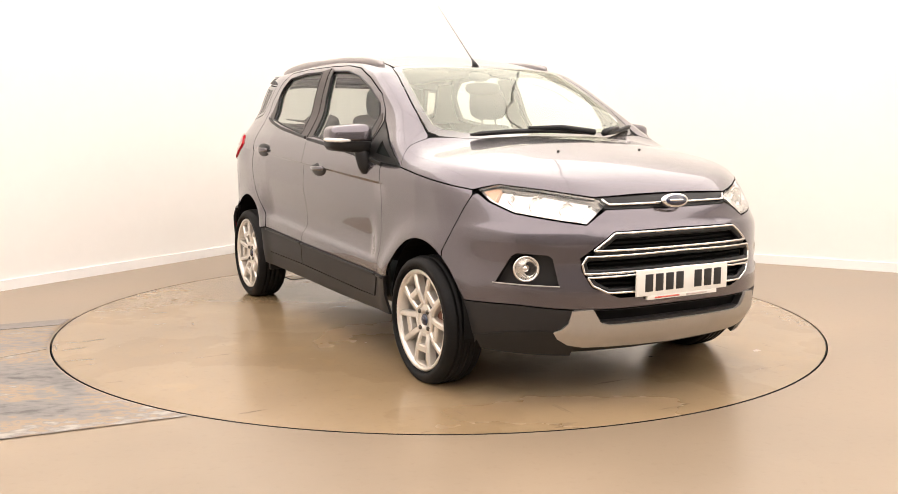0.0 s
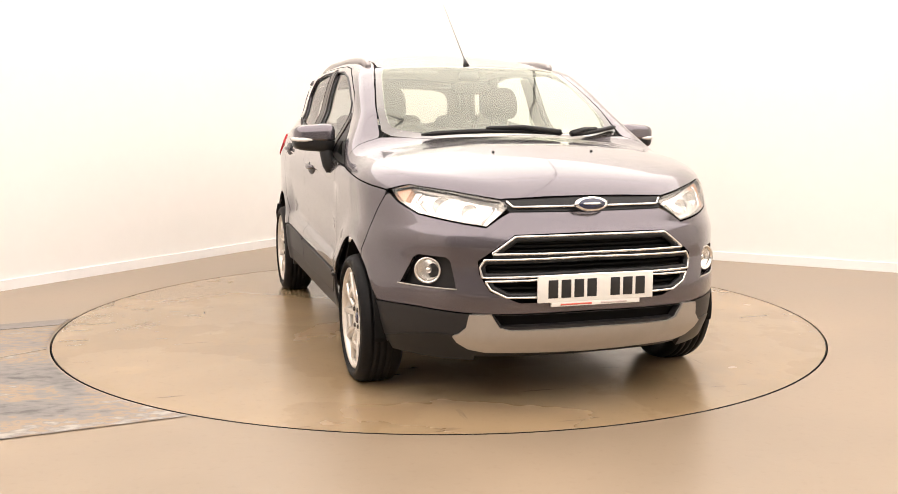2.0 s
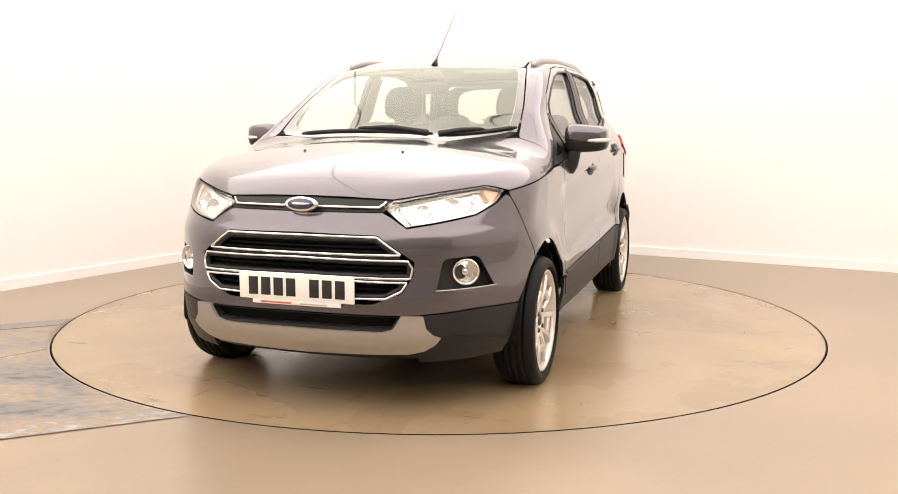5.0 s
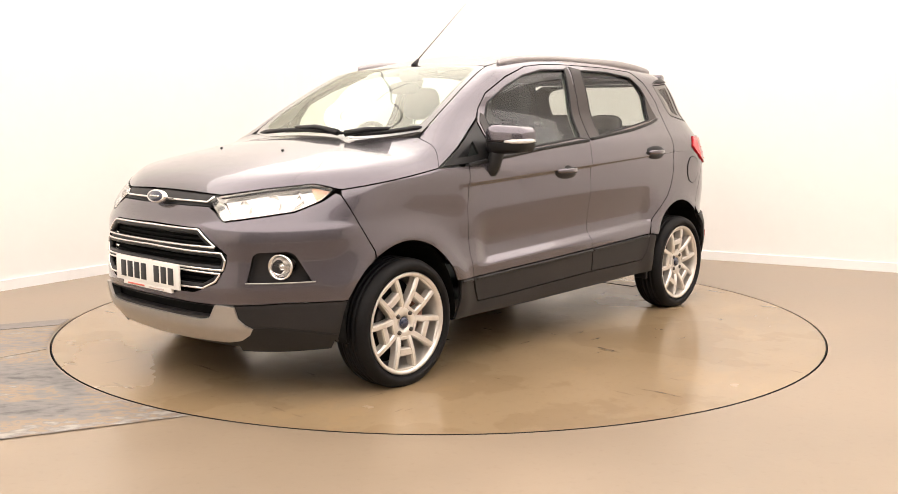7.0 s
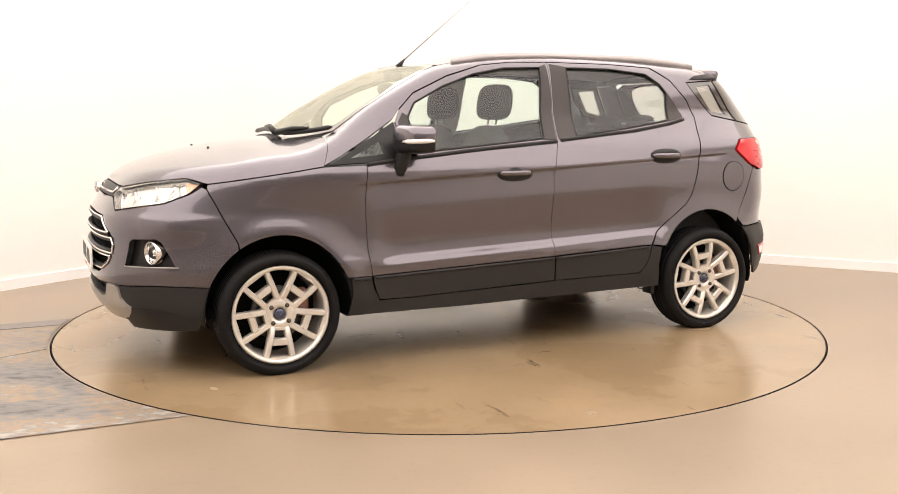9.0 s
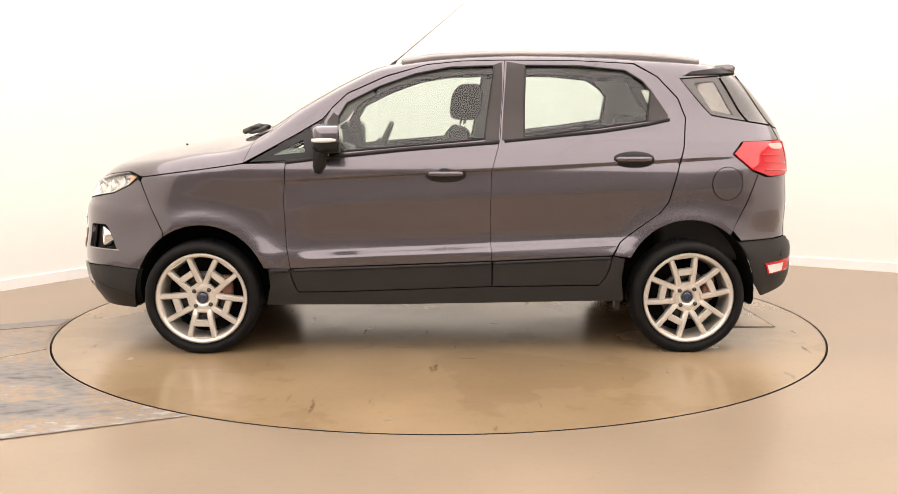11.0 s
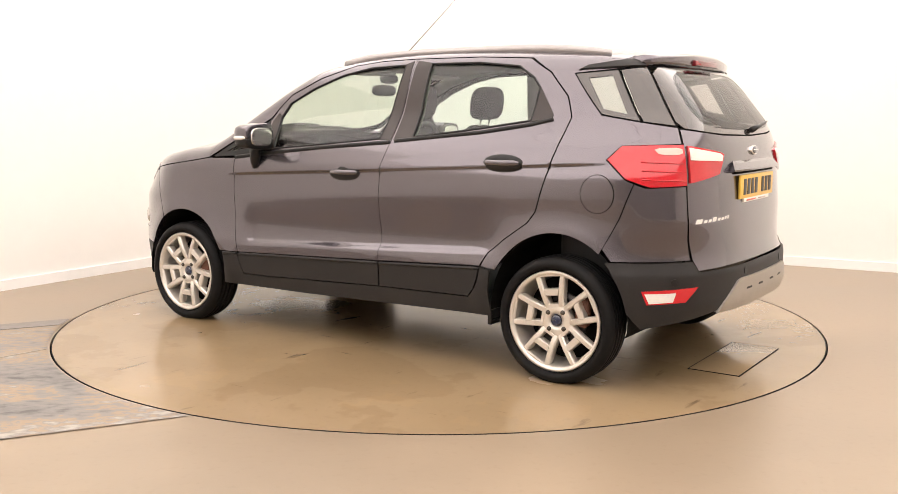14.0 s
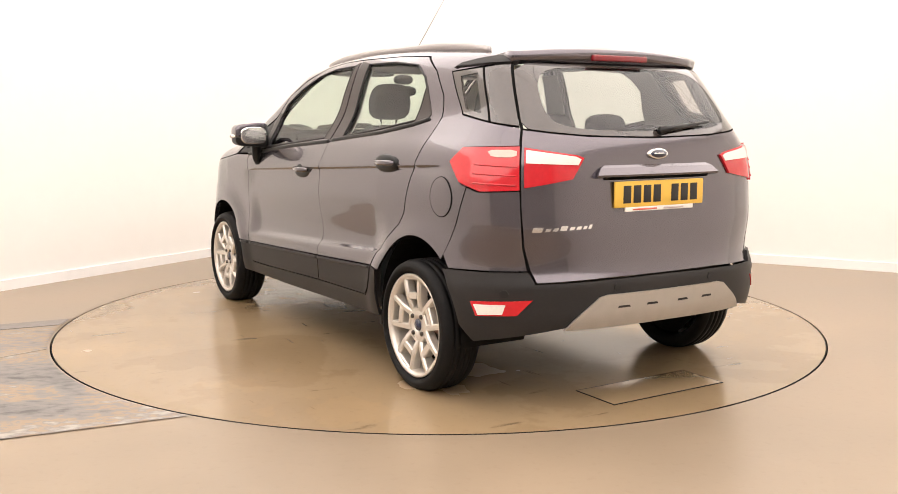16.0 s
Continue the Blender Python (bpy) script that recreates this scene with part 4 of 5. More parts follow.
    panel("air_dam", "nose", both([(0, .262), (31, .266), (44, .27), (50, .268), (47, .20), (0, .19)]), BLACK, car, off=-.03, soft=0, label="black air dam under the bumper")
    panel("lower_valance", "nose", [(33.5, .330), (40, .338), (50, .312), (56.6, .290), (55.0, .226), (41, .218), (31, .214), (30, .275)], BLACK, car, mirror=True, off=.004, thick=.02, soft=0, label="black lower valance")
    panel("intake", "nose", both([(0, .44), (28, .44), (28, .36), (0, .36)]), GAP, car, off=-.04, soft=0)
    panel("front_skid_plate", "nose", both([(0, .362), (21.6, .360), (24.0, .372), (26, .43), (31.2, .425), (32.0, .37), (34.0, .339), (31.5, .315), (27, .299), (0, .294)]), SILVER, car, off=.012, thick=.03, soft=0, label="silver front skid plate")
    panel("skid_lip", "nose", both([(0, .296), (27, .301), (31.5, .318), (34.0, .341), (35.6, .330), (34.6, .300), (32, .270), (28, .256), (0, .246)]), SILVER, car, off=.007, thick=.03, soft=0, label="lower facet of the silver skid plate")
    panel("grille_back", "nose", both([(0, .77), (22, .765), (31, .65), (30, .57), (27, .505), (20, .46), (0, .455)]), GAP, car, off=-.045, soft=0)
    for i in range(13):
        z = .492 + i * .021
        wide = 27 - 80 * max(0, abs(z - .615) - .05)
        strip("grille_slat", "nose", [(-wide, z), (wide, z)], .006, GAP, car, -.028)
    for loop in ([(0, .744), (20.5, .742), (26.1, .673), (0, .674)], [(0, .656), (27.7, .649), (28.8, .617), (28.2, .577), (0, .583)], [(0, .571), (27.5, .561), (26.1, .527), (22.4, .496), (0, .495)]):
        strip("grille_surround", "nose", rounded(both(loop)),   .0052, CHROME, car, .003, closed=True, label="chrome grille surround")
        strip("grille_frame", "nose", rounded(both([(a * .985 if a else 0, b + (.008 if b < .62 else -.008)) for a, b in loop])), .012, BLACK, car, -.009, closed=True, label="black grille frame")
    panel("upper_grille", "nose", both([(0, .897), (24.4, .889), (22.2, .842), (0, .839)]), BLACK, car, off=-.005, thick=.02, soft=0, label="black slot under the bonnet edge")
    strip("grille_bar", "nose", [(-23, .878), (-21.2, .856), (21.2, .856), (23, .878)], .0055, CHROME, car, .004, label="chrome bar")
    panel("fog_recess", "nose", [(33, .518), (35, .665), (47, .669), (51.6, .52)], CLAD, car, mirror=True, off=-.045, soft=0, label="dark fog lamp recess")
    strip("recess_lip", "nose", [(34.1, .526), (51, .53)], .0028, SILVER, car, .0, mirror=True, label="thin bright lip")
    for sg in (1, -1):
        lampset = new("fog_lamp")
        lampset.parent = car
        spot = lift("nose", np.array([42.5]), np.array([.594]))
        spot = spot - normals(spot) * .020
        lampset.matrix_basis = Matrix.Translation((spot[0][0], sg * spot[0][1], spot[0][2])) @ pose(0, 0, 0, 0, 0, -90 + sg * 24)
        tagged(lampset, "round fog lamp in a chrome ring")
        for name, prof, mat in (("bezel", [(.056, -.05), (.058, 0), (.054, .009), (.047, .005), (.043, -.01)], CHROME), ("reflector", [(.044, -.008), (.032, -.022), (.012, -.03), (.001, -.03)], REFLECTOR),
                                ("lens", [(.045, -.002), (.03, .003), (.001, .006)], LENS), ("bulb", [(.016, -.03), (.015, -.008), (.001, -.005)], CHROME)):
            bm = bmesh.new()
            lathe(bm, prof, 36)
            part(name, bm, mat, lampset)
    for sg in (1, -1):
        h = panel("headlight", "nose", lamp, REFLECTOR, car, off=-.042, thick=-.042, soft=0, label="clear headlight unit")[0]
        kids = [panel("reflector", "nose", [(25, .862), (28.5, .800), (44.5, .838), (47, .905), (38, .903), (26, .878)], REFLECTOR, h, off=-.028, thick=.012, soft=0)[0],
                panel("indicator", "nose", [(51.8, .872), (53.2, .880), (55.8, .914), (51.6, .931), (50.4, .925)], AMBER, h, off=-.022, thick=.02, soft=0, label="amber indicator")[0],
                strip("bright_edge", "nose", [(26, .864), (29, .797), (44.8, .832), (48.2, .88), (46.8, .917)], .007, CHROME, h, -.022)[0]]
        for a, z, r in ((32.5, .852, .036), (40.5, .872, .040)):
            bm = bmesh.new()
            P = lift("nose", np.array([a]), np.array([z]))
            N = Vector(normals(P)[0])
            lathe(bm, [(r, .004), (r * .96, .012), (r * .8, -.006), (r * .5, -.018), (r * .3, -.010), (.001, -.004)], 28)
            q = Vector((0, 1, 0)).rotation_difference((N * .4 + Vector((1, 0, 0))).normalized()).to_matrix().to_4x4()
            q = Matrix.Translation(Vector(P[0]) - N * .034) @ q
            for v in bm.verts:
                v.co = q @ v.co
            kids.append(part("lamp_bowl", bm, REFLECTOR, h))
        lens = panel("lens", "nose", lamp, LENS, h, off=.003, thick=.02, gap=0, soft=0, label="clear plastic lens")[0]
        lens.visible_shadow = False
        if sg < 0:
            for k in kids + [h, lens]:
                flip(k)


def flip(ob):
    """Mirror a mesh to the other side of the car."""
    me = ob.data
    keep = [tuple(c.vector) for c in me.corner_normals] if me.has_custom_normals else None
    order = [list(p.loop_indices) for p in me.polygons]
    vid = [l.vertex_index for l in me.loops]
    me2 = bpy.data.meshes.new(me.name)
    me2.from_pydata([(v.co.x, -v.co.y, v.co.z) for v in me.vertices], [], [[vid[i] for i in o][::-1] for o in order])
    for m in me.materials:
        me2.materials.append(m)
    for p in me2.polygons:
        p.use_smooth = True
    if keep:
        me2.normals_split_custom_set([(keep[i][0], -keep[i][1], keep[i][2]) for o in order for i in o[::-1]])
    ob.data = me2


def plate(car, at, turn, mat, name):
    root = new(name)
    root.parent = car
    root.matrix_basis = Matrix.Translation(at) @ pose(0, 0, 0, 0, 0, turn)
    tagged(root, ("white" if mat is WHITEPLATE else "yellow") + " number plate in a thin holder")
    bm = bmesh.new()
    box(bm, -.008, .004, -.26, .26, -.0555, .0555, .003)
    part("plate_face", bm, mat, root)
    bm = bmesh.new()
    box(bm, -.010, .003, -.20, .20, -.074, -.054, .002)
    part("plate_holder", bm, WHITEPLATE, root)
    x = -.215
    for w in (.050, .050, .050, .050, None, .050, .050, .050):
        if w is None:
            x += .048
            continue
        bm = bmesh.new()
        box(bm, .0035, .0055, x, x + w * .86, -.0375, .0375, .0008)
        part("dark_bar", bm, INK, root)
        x += .0575
    for y0, y1, m in ((-.16, -.02, REDINK), (.02, .14, PALEINK)):
        bm = bmesh.new()
        box(bm, .0028, .004, y0, y1, -.069, -.062)
        part("small_bar", bm, m, root)


def badge(car, at, turn, tilt, size):
    root = new("badge")
    root.parent = car
    root.matrix_basis = Matrix.Translation(at) @ pose(0, 0, 0, 0, 0, turn) @ pose(0, 0, 0, 0, tilt, 0)
    tagged(root, "oval dark blue badge with a chrome rim")
    for name, k, x0, x1, mat in (("rim", 1.0, -.01, .008, CHROME), ("field", .86, 0, .0095, BLUE)):
        bm = bmesh.new()
        lathe(bm, [(.001, x1), (.9, x1 - .001), (1.0, x1 - .005), (1.0, x0)], 40)
        for v in bm.verts:
            v.co = Vector((v.co.y, v.co.x * size[0] * k, v.co.z * size[1] * (k - (.06 if k < 1 else 0))))
        part(name, bm, mat, root)
    bm = bmesh.new()
    tube(bm, [(.010, -size[0] * .55 + i * size[0] * .11, 0) for i in range(11)], [size[1] * .03] + [size[1] * .16] * 9 + [size[1] * .03], 6)
    part("emblem", bm, CHROME, root)


def mirror(car, sg):
    root = new("door_mirror")
    root.parent = car
    tagged(root, "grey door mirror with a black foot")

    def put(name, bm, mat, label=""):
        for v in bm.verts:
            v.co.y *= sg
        if sg < 0:
            bmesh.ops.reverse_faces(bm, faces=bm.faces[:])
        return part(name, bm, mat, root, label)

    def shape(bm, lo, hi, grow=1.0):
        vs = blob(bm, (0, 0, 0), (.098 * grow, .106 * grow, .074 * grow), 5.0, seg=28)
        for v in vs:
            c = v.co
            c.z = min(max(c.z, lo), hi)
            k = (c.y + .106) / .212
            c.z *= 1.06 - .22 * k
            c.x -= .045 * k
            if c.x < -.06:
                c.x = -.06 + (c.x + .06) * .1
            v.co = c + Vector((.600, .928, 1.115))
    bm = bmesh.new()
    shape(bm, -.012, .1)
    put("mirror_cap", bm, PAINT)
    bm = bmesh.new()
    shape(bm, -.1, -.014, .985)
    put("mirror_shell", bm, BLACK, "black lower shell")
    bm = bmesh.new()
    vs = blob(bm, (0, 0, 0), (.003, .080, .050), 3.2)
    for v in vs:
        v.co = v.co + Vector((.528, .925, 1.113))
    put("mirror_glass", bm, CHROME, "mirror glass")
    bm = bmesh.new()
    pts = [(.672, .945, 1.106), (.661, .985, 1.107), (.642, 1.014, 1.108), (.612, 1.031, 1.109), (.572, 1.036, 1.110), (.545, 1.035, 1.110)]
    tube(bm, pts, [.005, .011, .012, .012, .011, .006], 8)
    put("indicator", bm, WHITELENS, "clear repeater lamp")
    bm = bmesh.new()
    tube(bm, [(.655, .845, .945), (.650, .858, .98), (.640, .868, 1.03), (.625, .875, 1.09)], [.030, .036, .038, .040], 12, flat=.8)
    put("mirror_foot", bm, BLACK, "black mirror foot")


def handle(car, x, z, sg):
    y = float(half_width(np.array([x]), np.array([z]))[0])
    root = new("door_handle")
    root.parent = car
    tagged(root, "grey painted door handle over a dark cup")
    bm = bmesh.new()
    blob(bm, (x, sg * (y - .004), z), (.108, .019, .043), 2.2)
    part("handle_cup", bm, BLACK, root, "dark handle cup")
    bm = bmesh.new()
    tube(bm, [(x + .095 - .019 * i, sg * (y + .010 + .022 * math.sin(math.pi * i / 10)), z + .004) for i in range(11)], [.008] + [.0135] * 9 + [.008], 10, flat=.6)
    part("grip", bm, PAINT, root)


def roof_rail(car, sg):
    root = new("roof_rail")
    root.parent = car
    tagged(root, "dark grey roof rail")
    bm = bmesh.new()
    rows = []
    for i in range(29):
        x = .235 - i * (1.60 / 28)
        y = .552 - .02 * (i / 28) ** 2
        base = float(top_z(np.array([x]), np.array([y]))[0]) - .006
        top = float(ip(x, [-1.365, -1.30, -1.15, -.9, -.37, .02, .15, .235], [1.536, 1.548, 1.565, 1.577, 1.577, 1.563, 1.547, 1.530]))
        top = max(top, base + .008)
        rows.append([bm.verts.new((x, sg * (y + dy), z)) for dy, z in ((-.015, base), (-.012, top - .008), (-.006, top), (.004, top), (.010, top - .008), (.014, base - .004))])
    for A, B in zip(rows, rows[1:]):
        for k in range(6):
            bm.faces.new((A[k], A[(k + 1) % 6], B[(k + 1) % 6], B[k]))
    bm.faces.new(rows[0])
    bm.faces.new(rows[-1][::-1])
    bmesh.ops.recalc_face_normals(bm, faces=bm.faces[:])
    part("rail_bar", bm, RAIL, root)


def wiper(car, pivot, tip, arm):
    root = new("wiper")
    root.parent = car
    tagged(root, "black windscreen wiper")

    def on(x, y, off):
        return Vector((x, y, float(top_z(np.array([x]), np.array([abs(y)]))[0]) + off))
    a, b = pivot, tip
    bm = bmesh.new()
    tube(bm, [on(a[0] + (b[0] - a[0]) * i / 14, a[1] + (b[1] - a[1]) * i / 14, .022) for i in range(15)], [.006] + [.013] * 13 + [.006], 6)
    part("blade", bm, BLACK, root)
    bm = bmesh.new()
    m = (a[0] * .45 + b[0] * .55, a[1] * .45 + b[1] * .55)
    tube(bm, [on(arm[0], arm[1], .03), on((arm[0] + m[0]) / 2, (arm[1] + m[1]) / 2, .045), on(*m, .036)], [.017, .013, .009], 8)
    part("arm", bm, BLACK, root)


def seat(car, x, y):
    root = new("front_seat")
    root.parent = car
    tagged(root, "dark grey cloth front seat")
    bm = bmesh.new()
    blob(bm, (x + .22, y, .52), (.27, .25, .10), 3.5)
    part("cushion", bm, CLOTH, root)
    bm = bmesh.new()
    blob(bm, (0, 0, 0), (.085, .25, .355), 3.2, pose(x - .10, y, .83, 0, -14, 0).to_3x3())
    bmesh.ops.translate(bm, verts=bm.verts[:], vec=(x - .10, y, .83))
    part("backrest", bm, CLOTH, root)
    bm = bmesh.new()
    for v in blob(bm, (0, 0, 0), (.080, .112, .100), 3.8):
        k = v.co.z / .100
        v.co.y *= 1 - .16 * max(0, k)
        v.co.x -= .012 * k
        v.co += Vector((x - .215, y, 1.308))
    part("headrest", bm, CLOTH, root)
    for s in (-.05, .05):
        bm = bmesh.new()
        tube(bm, [(x - .18, y + s, 1.10), (x - .205, y + s, 1.22)], .006, 8)
        part("headrest_post", bm, CHROME, root)


def interior(car):
    # tub
    for sg in (1, -1):
        w = panel("door_card", "side", [(.85, .32), (.85, .70), (.98, .80), (.98, .965), (.60, 1.0), (-.25, 1.07), (-1.2, 1.17), (-1.55, 1.15), (-1.55, .85), (-1.26, .76), (-.86, .62), (-.86, .32)], TRIM, car, off=-.055, thick=.004, step=.07, soft=0, label="dark inner door trim")[0]
        if sg < 0:
            flip(w)
    bm = bmesh.new()
    box(bm, -.86, .88, -.74, .74, .27, .32, .01)
    part("cabin_floor", bm, TRIM, car)
    bm = bmesh.new()
    box(bm, -1.42, 1.7, -.52, .52, .225, .30, .03)
    part("underbody", bm, GAP, car)
    bm = bmesh.new()
    box(bm, .98, 1.04, -.48, .48, .28, 1.0, .01)
    part("bulkhead", bm, TRIM, car)
    bm = bmesh.new()
    box(bm, -1.78, -1.16, -.64, .64, .45, .98, .05)
    part("load_floor", bm, TRIM, car, "dark load cover")
    # dashboard
    bm = bmesh.new()
    vs = blob(bm, (.80, 0, .90), (.24, .74, .135), 4.0, seg=28)
    for v in vs:
        v.co.z -= .05 * abs(v.co.y) ** 2
    part("dashboard", bm, TRIM, car, "dark grey dashboard")
    bm = bmesh.new()
    blob(bm, (.66, -.34, 1.02), (.10, .19, .045), 2.6)
    part("binnacle", bm, BLACK, car)
    wheel_m = pose(.40, -.34, 1.02, 0, 66, 0)
    root = new("steering_wheel")
    root.parent = car
    root.matrix_basis = wheel_m
    tagged(root, "black steering wheel")
    bm = bmesh.new()
    tube(bm, [(.18 * math.cos(i * math.tau / 40), .18 * math.sin(i * math.tau / 40), 0) for i in range(40)], .015, 8, closed=True)
    part("wheel_ring", bm, BLACK, root)
    bm = bmesh.new()
    blob(bm, (0, 0, .02), (.07, .075, .03), 3)
    part("wheel_boss", bm, BLACK, root)
    for a in (0, 180, 270):
        bm = bmesh.new()
        r = math.radians(a + 90)
        tube(bm, [(.05 * math.cos(r), .05 * math.sin(r), .01), (.175 * math.cos(r), .175 * math.sin(r), 0)], .014, 6)
        part("wheel_spoke", bm, BLACK, root)
    bm = bmesh.new()
    tube(bm, [(.42, -.34, 1.0), (.8, -.34, .88)], .03, 8)
    part("steering_column", bm, BLACK, car)
    for y in (.36, -.36):
        seat(car, .09, y)
    bench = new("rear_bench")
    bench.parent = car
    tagged(bench, "dark grey cloth rear bench")
    bm = bmesh.new()
    blob(bm, (-.72, 0, .56), (.26, .62, .10), 4)
    part("cushion", bm, CLOTH, bench)
    bm = bmesh.new()
    blob(bm, (0, 0, 0), (.08, .62, .30), 4.5, pose(0, 0, 0, 0, -16, 0).to_3x3())
    bmesh.ops.translate(bm, verts=bm.verts[:], vec=(-1.02, 0, .86))
    part("backrest", bm, CLOTH, bench)
    for y in (-.36, 0, .36):
        bm = bmesh.new()
        blob(bm, (-1.13, y, 1.175), (.045, .125, .065), 3)
        part("headrest", bm, CLOTH, bench)
    bm = bmesh.new()
    blob(bm, (.40, 0, 1.385), (.018, .115, .035), 3)
    part("interior_mirror", bm, BLACK, car, "black interior mirror")
    bm = bmesh.new()
    blob(bm, (.36, 0, 1.455), (.05, .06, .03), 2.5)
    part("sensor_housing", bm, TRIM, car)
    for sg in (1, -1):
        bm = bmesh.new()
        blob(bm, (.24, sg * .34, 1.475), (.09, .19, .014), 3.5)
        part("sun_visor", bm, LINER, car, "pale folded sun visor")
        for cx, cz, rx, rz in (F_ARCH, R_ARCH):
            bm = bmesh.new()
            outer = arch(cx, cz, rx + .004, rz + .004, -22, 202, 26)
            rows = [[bm.verts.new((px, sg * y, max(pz, .25))) for px, pz in outer] for y in (.835, .50)]
            for k in range(len(outer) - 1):
                bm.faces.new((rows[0][k], rows[0][k + 1], rows[1][k + 1], rows[1][k]))
            bm.faces.new([rows[1][k] for k in range(len(outer))])
            part("wheel_housing", bm, GAP, car, smooth=False)


def car_thing():
    car = tagged(new("car"), "dark grey metallic compact crossover car on a turntable", "car")
    skin(car)
    wheel(car, 1.265, 1, 178)
    wheel(car, -1.265, 1, 8)
    wheel(car, 1.265, -1, 180)
    wheel(car, -1.265, -1, 20)
    plate(car, (2.058, 0, .530), 0, WHITEPLATE, "front_number_plate")
    plate(car, (-1.909, 0, .900), 180, YELLOWPLATE, "rear_number_plate")
    badge(car, (1.995, 0, .868), 0, -12, (.074, .031))
    badge(car, (-1.888, 0, 1.068), 180, -8, (.058, .024))
    for sg in (1, -1):
        mirror(car, sg)
        handle(car, .003, .932, sg)
        handle(car, -.965, 1.008, sg)
        roof_rail(car, sg)
    wiper(car, (1.095, .26), (1.05, -.47), (1.12, .24))
    wiper(car, (1.10, .31), (.93, .64), (1.125, .30))
    # aerial
    bm = bmesh.new()
    tube(bm, [(.318, 0, 1.51), (.302, 0, 1.532), (.282, 0, 1.553)], [.020, .012, .006], 10)
    part("aerial_base", bm, BLACK, car)
    bm = bmesh.new()
    tube(bm, [(.282 - .0417 * i, 0, 1.553 + .0349 * i) for i in range(11)], [.0030 - .0002 * i for i in range(11)], 6)
    part("aerial", bm, BLACK, car, "thin black roof aerial")
    # spoiler and high brake light
    bm = bmesh.new()
    n = 16
    rows = []
    for i in range(n + 1):
        y = -.545 + 1.09 * i / n
        k = abs(y) / .545
        xr = -1.632 + .072 * k ** 2.5
        zt = 1.530 - .024 * k ** 2
        rows.append([bm.verts.new(p) for p in ((-1.44, y, 1.530 - .036 * k ** 2), (-1.53, y, zt + .001), (xr + .012, y, zt - .003), (xr - .002, y, zt - .016), (xr + .010, y, 1.464 - .012 * k ** 2), (-1.53, y, 1.452), (-1.44, y, 1.452))])
    for A, B in zip(rows, rows[1:]):
        for k in range(7):
            bm.faces.new((A[k], A[(k + 1) % 7], B[(k + 1) % 7], B[k]))
    bm.faces.new(rows[0][::-1])
    bm.faces.new(rows[-1])
    bmesh.ops.recalc_face_normals(bm, faces=bm.faces[:])
    part("spoiler", bm, PAINT, car, "grey roof spoiler")
    bm = bmesh.new()
    box(bm, -1.640, -1.60, -.16, .16, 1.471, 1.499, .006)
    part("brake_light", bm, DARKRED, car, "red high brake light")
    # tailgate fittings
    bm = bmesh.new()
    turns = np.linspace(-1, 1, 25)
    rows = [lift("tail", turns * a, turns * 0 + z) for a, z in ((21.0, 1.024), (22.6, 1.012), (24.2, .982), (24.2, .974), (24.0, .970))]
    rows = [P + normals(P) * off for P, off in zip(rows, (.001, .012, .030, .026, .001))]
    grid = [[bm.verts.new(p) for p in P] for P in rows]
    for A, B in zip(grid, grid[1:]):
        for k in range(24):
            bm.faces.new((A[k], A[k + 1], B[k + 1], B[k]))
    for k in (0, 24):
        bm.faces.new([g[k] for g in grid])
    bmesh.ops.recalc_face_normals(bm, faces=bm.faces[:])
    part("gate_garnish", bm, PAINT, car, "grey painted ledge over the number plate", smooth=False)
    # black strip standing in for the shade under the plate ledge
    strip("ledge_shade", "tail", [(-21, .968), (21, .968)], .006, GAP, car, .002)
    for a, z in ((47, .505), (18, .515), (-18, .515), (-47, .505)):
        panel("parking_sensor", "tail", [(a + 1.1 * math.cos(k), z + .016 * math.sin(k)) for k in [i * math.tau / 10 for i in range(10)]], BLACK, car, off=.0145, thick=.003, gap=0, soft=0)
    for a0, wide, tall in ((41.0, 2.4, .020), (37.9, 1.3, .013), (36.0, 1.3, .013), (34.1, 1.8, .020), (31.6, 1.3, .013), (29.7, 1.3, .013), (27.8, 1.0, .013), (26.2, 0.9, .017)):
        z0 = .757 + .0005 * (41 - a0)
        panel("lettering_bar", "tail", [(a0, z0), (a0 - wide, z0), (a0 - wide - .5, z0 + tall), (a0 - .5, z0 + tall)], CHROME, car, off=.003, thick=.003, gap=0, soft=0, label="small slanted chrome bar of the model lettering")
    bm = bmesh.new()
    tube(bm, [(-1.865, -.03, 1.165), (-1.868, -.10, 1.178), (-1.855, -.28, 1.198)], [.016, .012, .005], 8)
    tube(bm, [(-1.862, -.05, 1.160), (-1.858, -.17, 1.180), (-1.840, -.36, 1.205)], [.005, .009, .004], 8)
    part("rear_wiper", bm, BLACK, car, "black rear wiper")
    for sg in (1, -1):
        bm = bmesh.new()
        tube(bm, [(1.468, sg * .245, 1.058), (1.468, sg * .245, 1.072)], [.009, .006], 8)
        part("washer_jet", bm, BLACK, car)
        bm = bmesh.new()
        box(bm, -.912, -.888, sg * .80 - .04, sg * .80 + .04, .225, .30, .004)
        part("mud_flap", bm, BLACK, car)
    interior(car)
    return car


# ---- build ----
studio()
TURNTABLE = turntable()
CAR = car_thing()


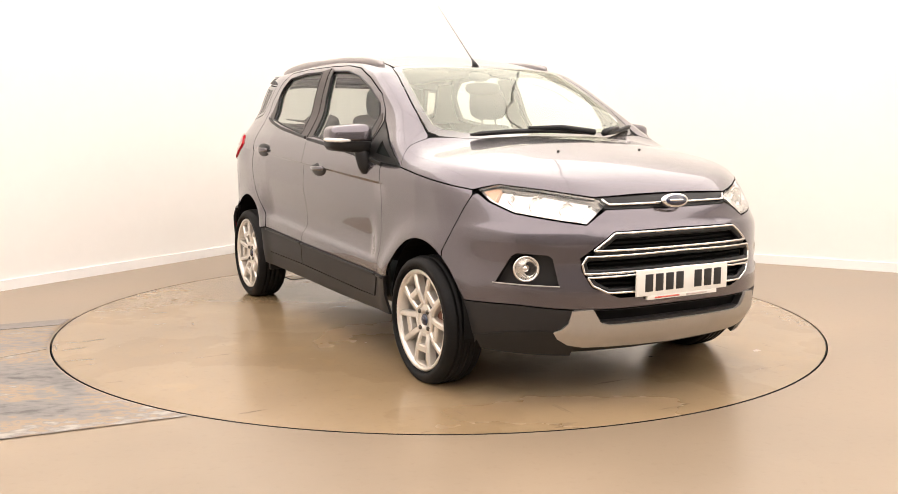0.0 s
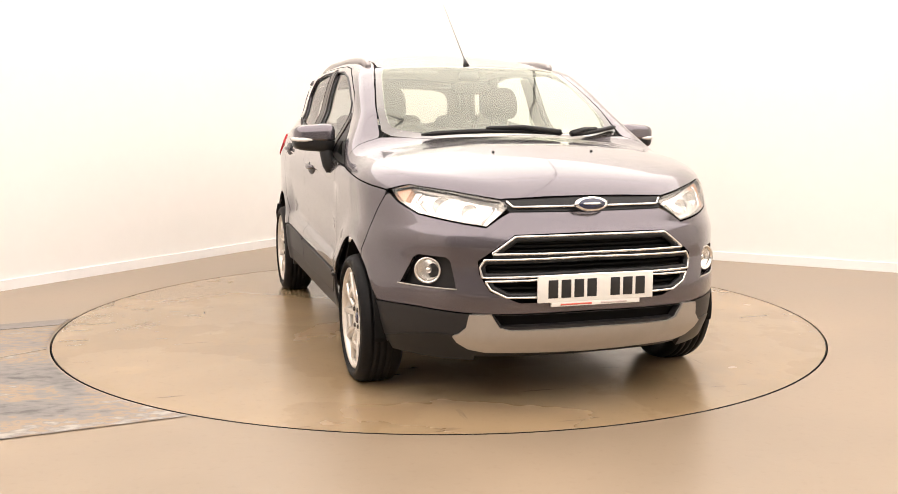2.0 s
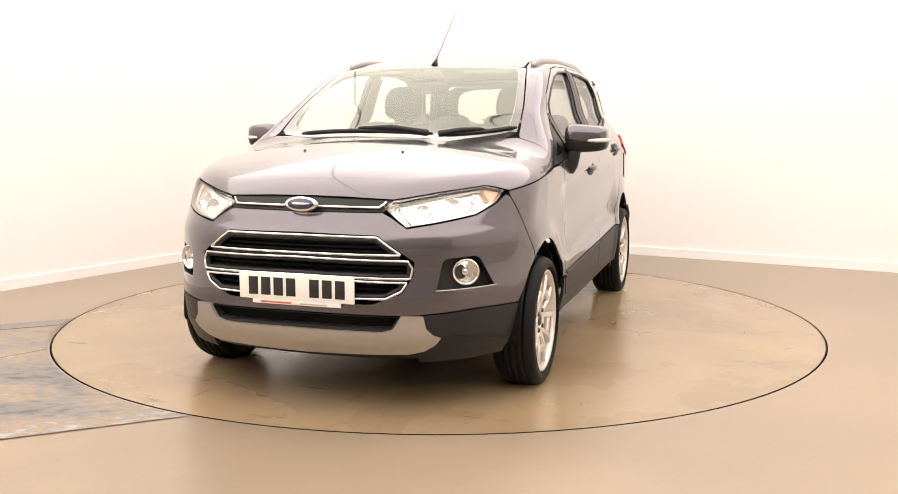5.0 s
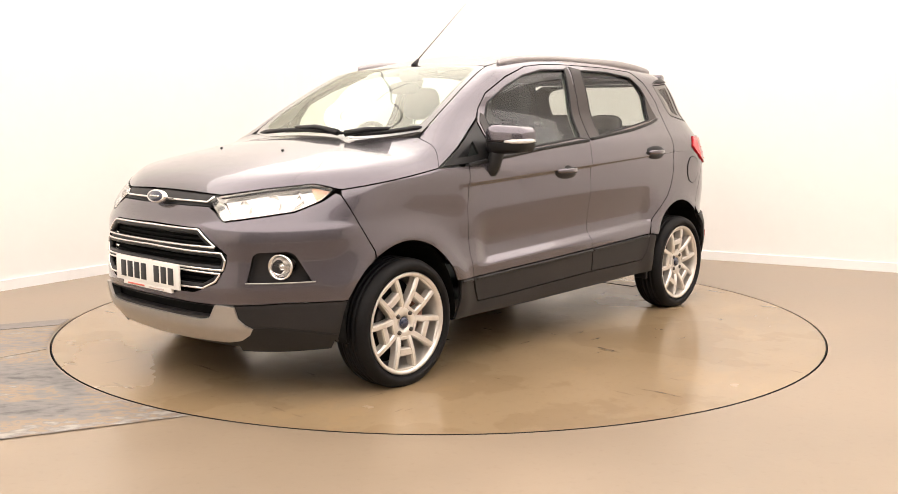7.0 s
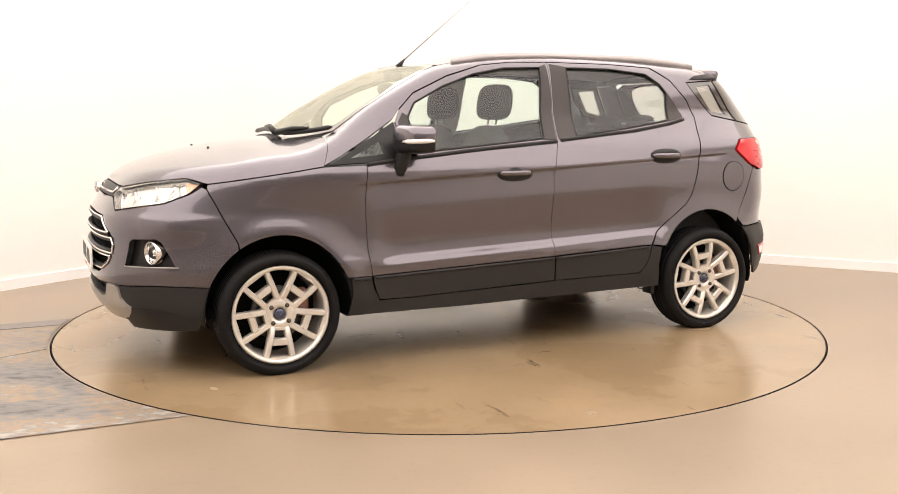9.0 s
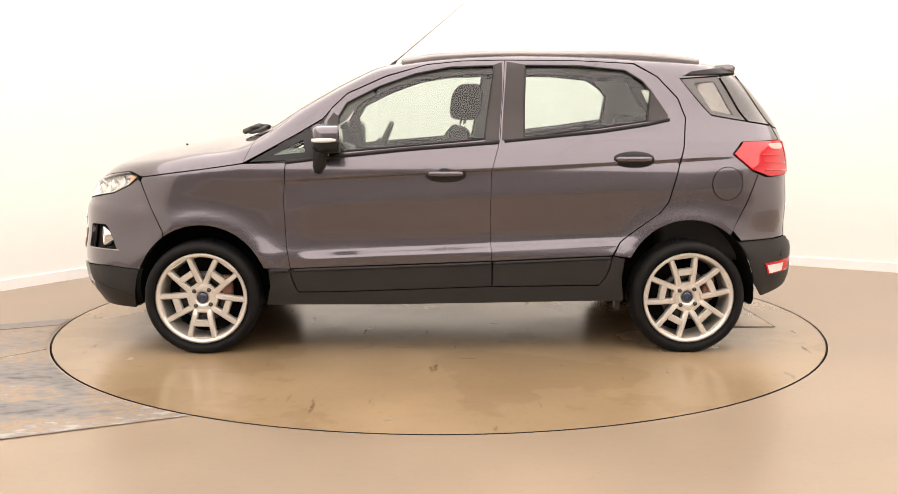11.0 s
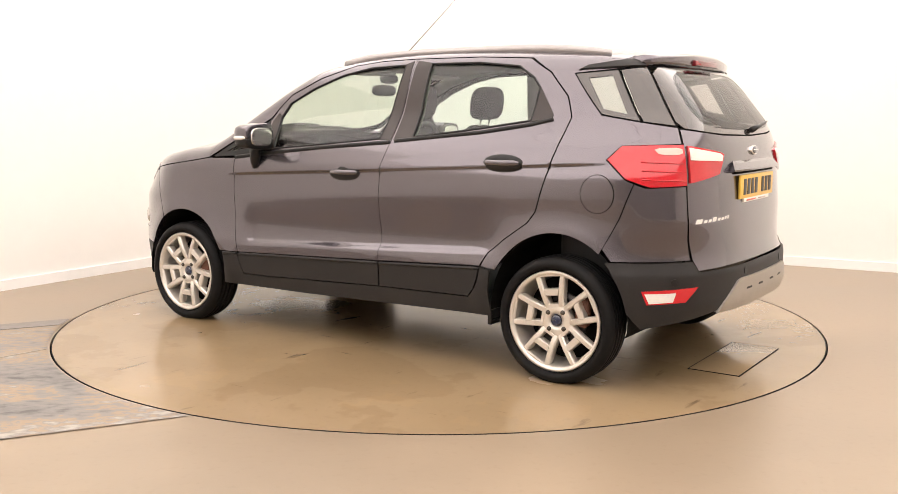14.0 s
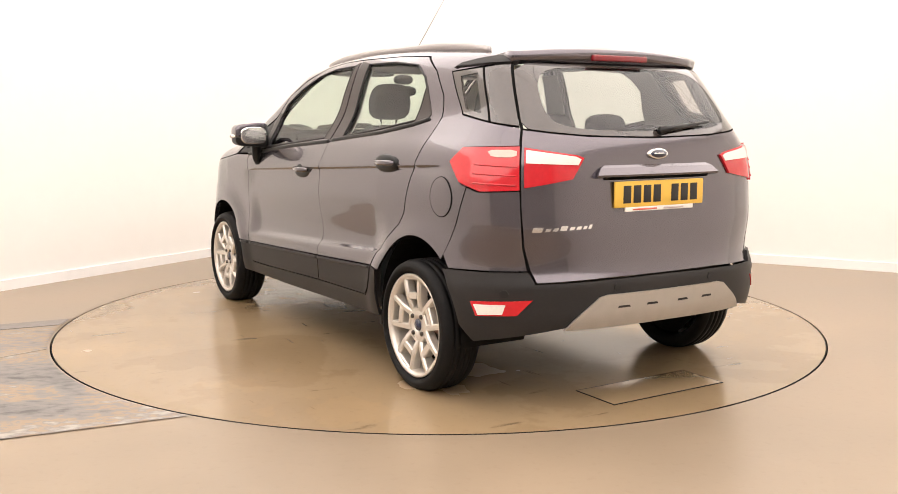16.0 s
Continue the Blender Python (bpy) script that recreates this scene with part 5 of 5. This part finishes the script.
def motions():
    """The table starts slowly and then turns evenly, carrying the car."""
    rows = [(0.0, -60.83), (0.25, -61.05), (0.5, -61.62), (0.75, -62.55), (1.0, -63.93), (1.25, -65.65), (1.5, -67.75), (1.75, -70.45), (2.0, -73.42)]
    rate = 11.787
    t = 2.5
    while t < 15.9:
        rows.append((t, -73.42 - rate * (t - 2.0)))
        t += 0.5
    rows.append((16.0, -73.42 - rate * 14.0))
    walk(TURNTABLE, [(t, pose(0, 0, 0, 0, 0, a)) for t, a in rows])
    walk(CAR, [(t, pose(0, 0, 0, 0, 0, a) @ Matrix.Translation((-.0223, .0663, 0))) for t, a in rows])


motions()
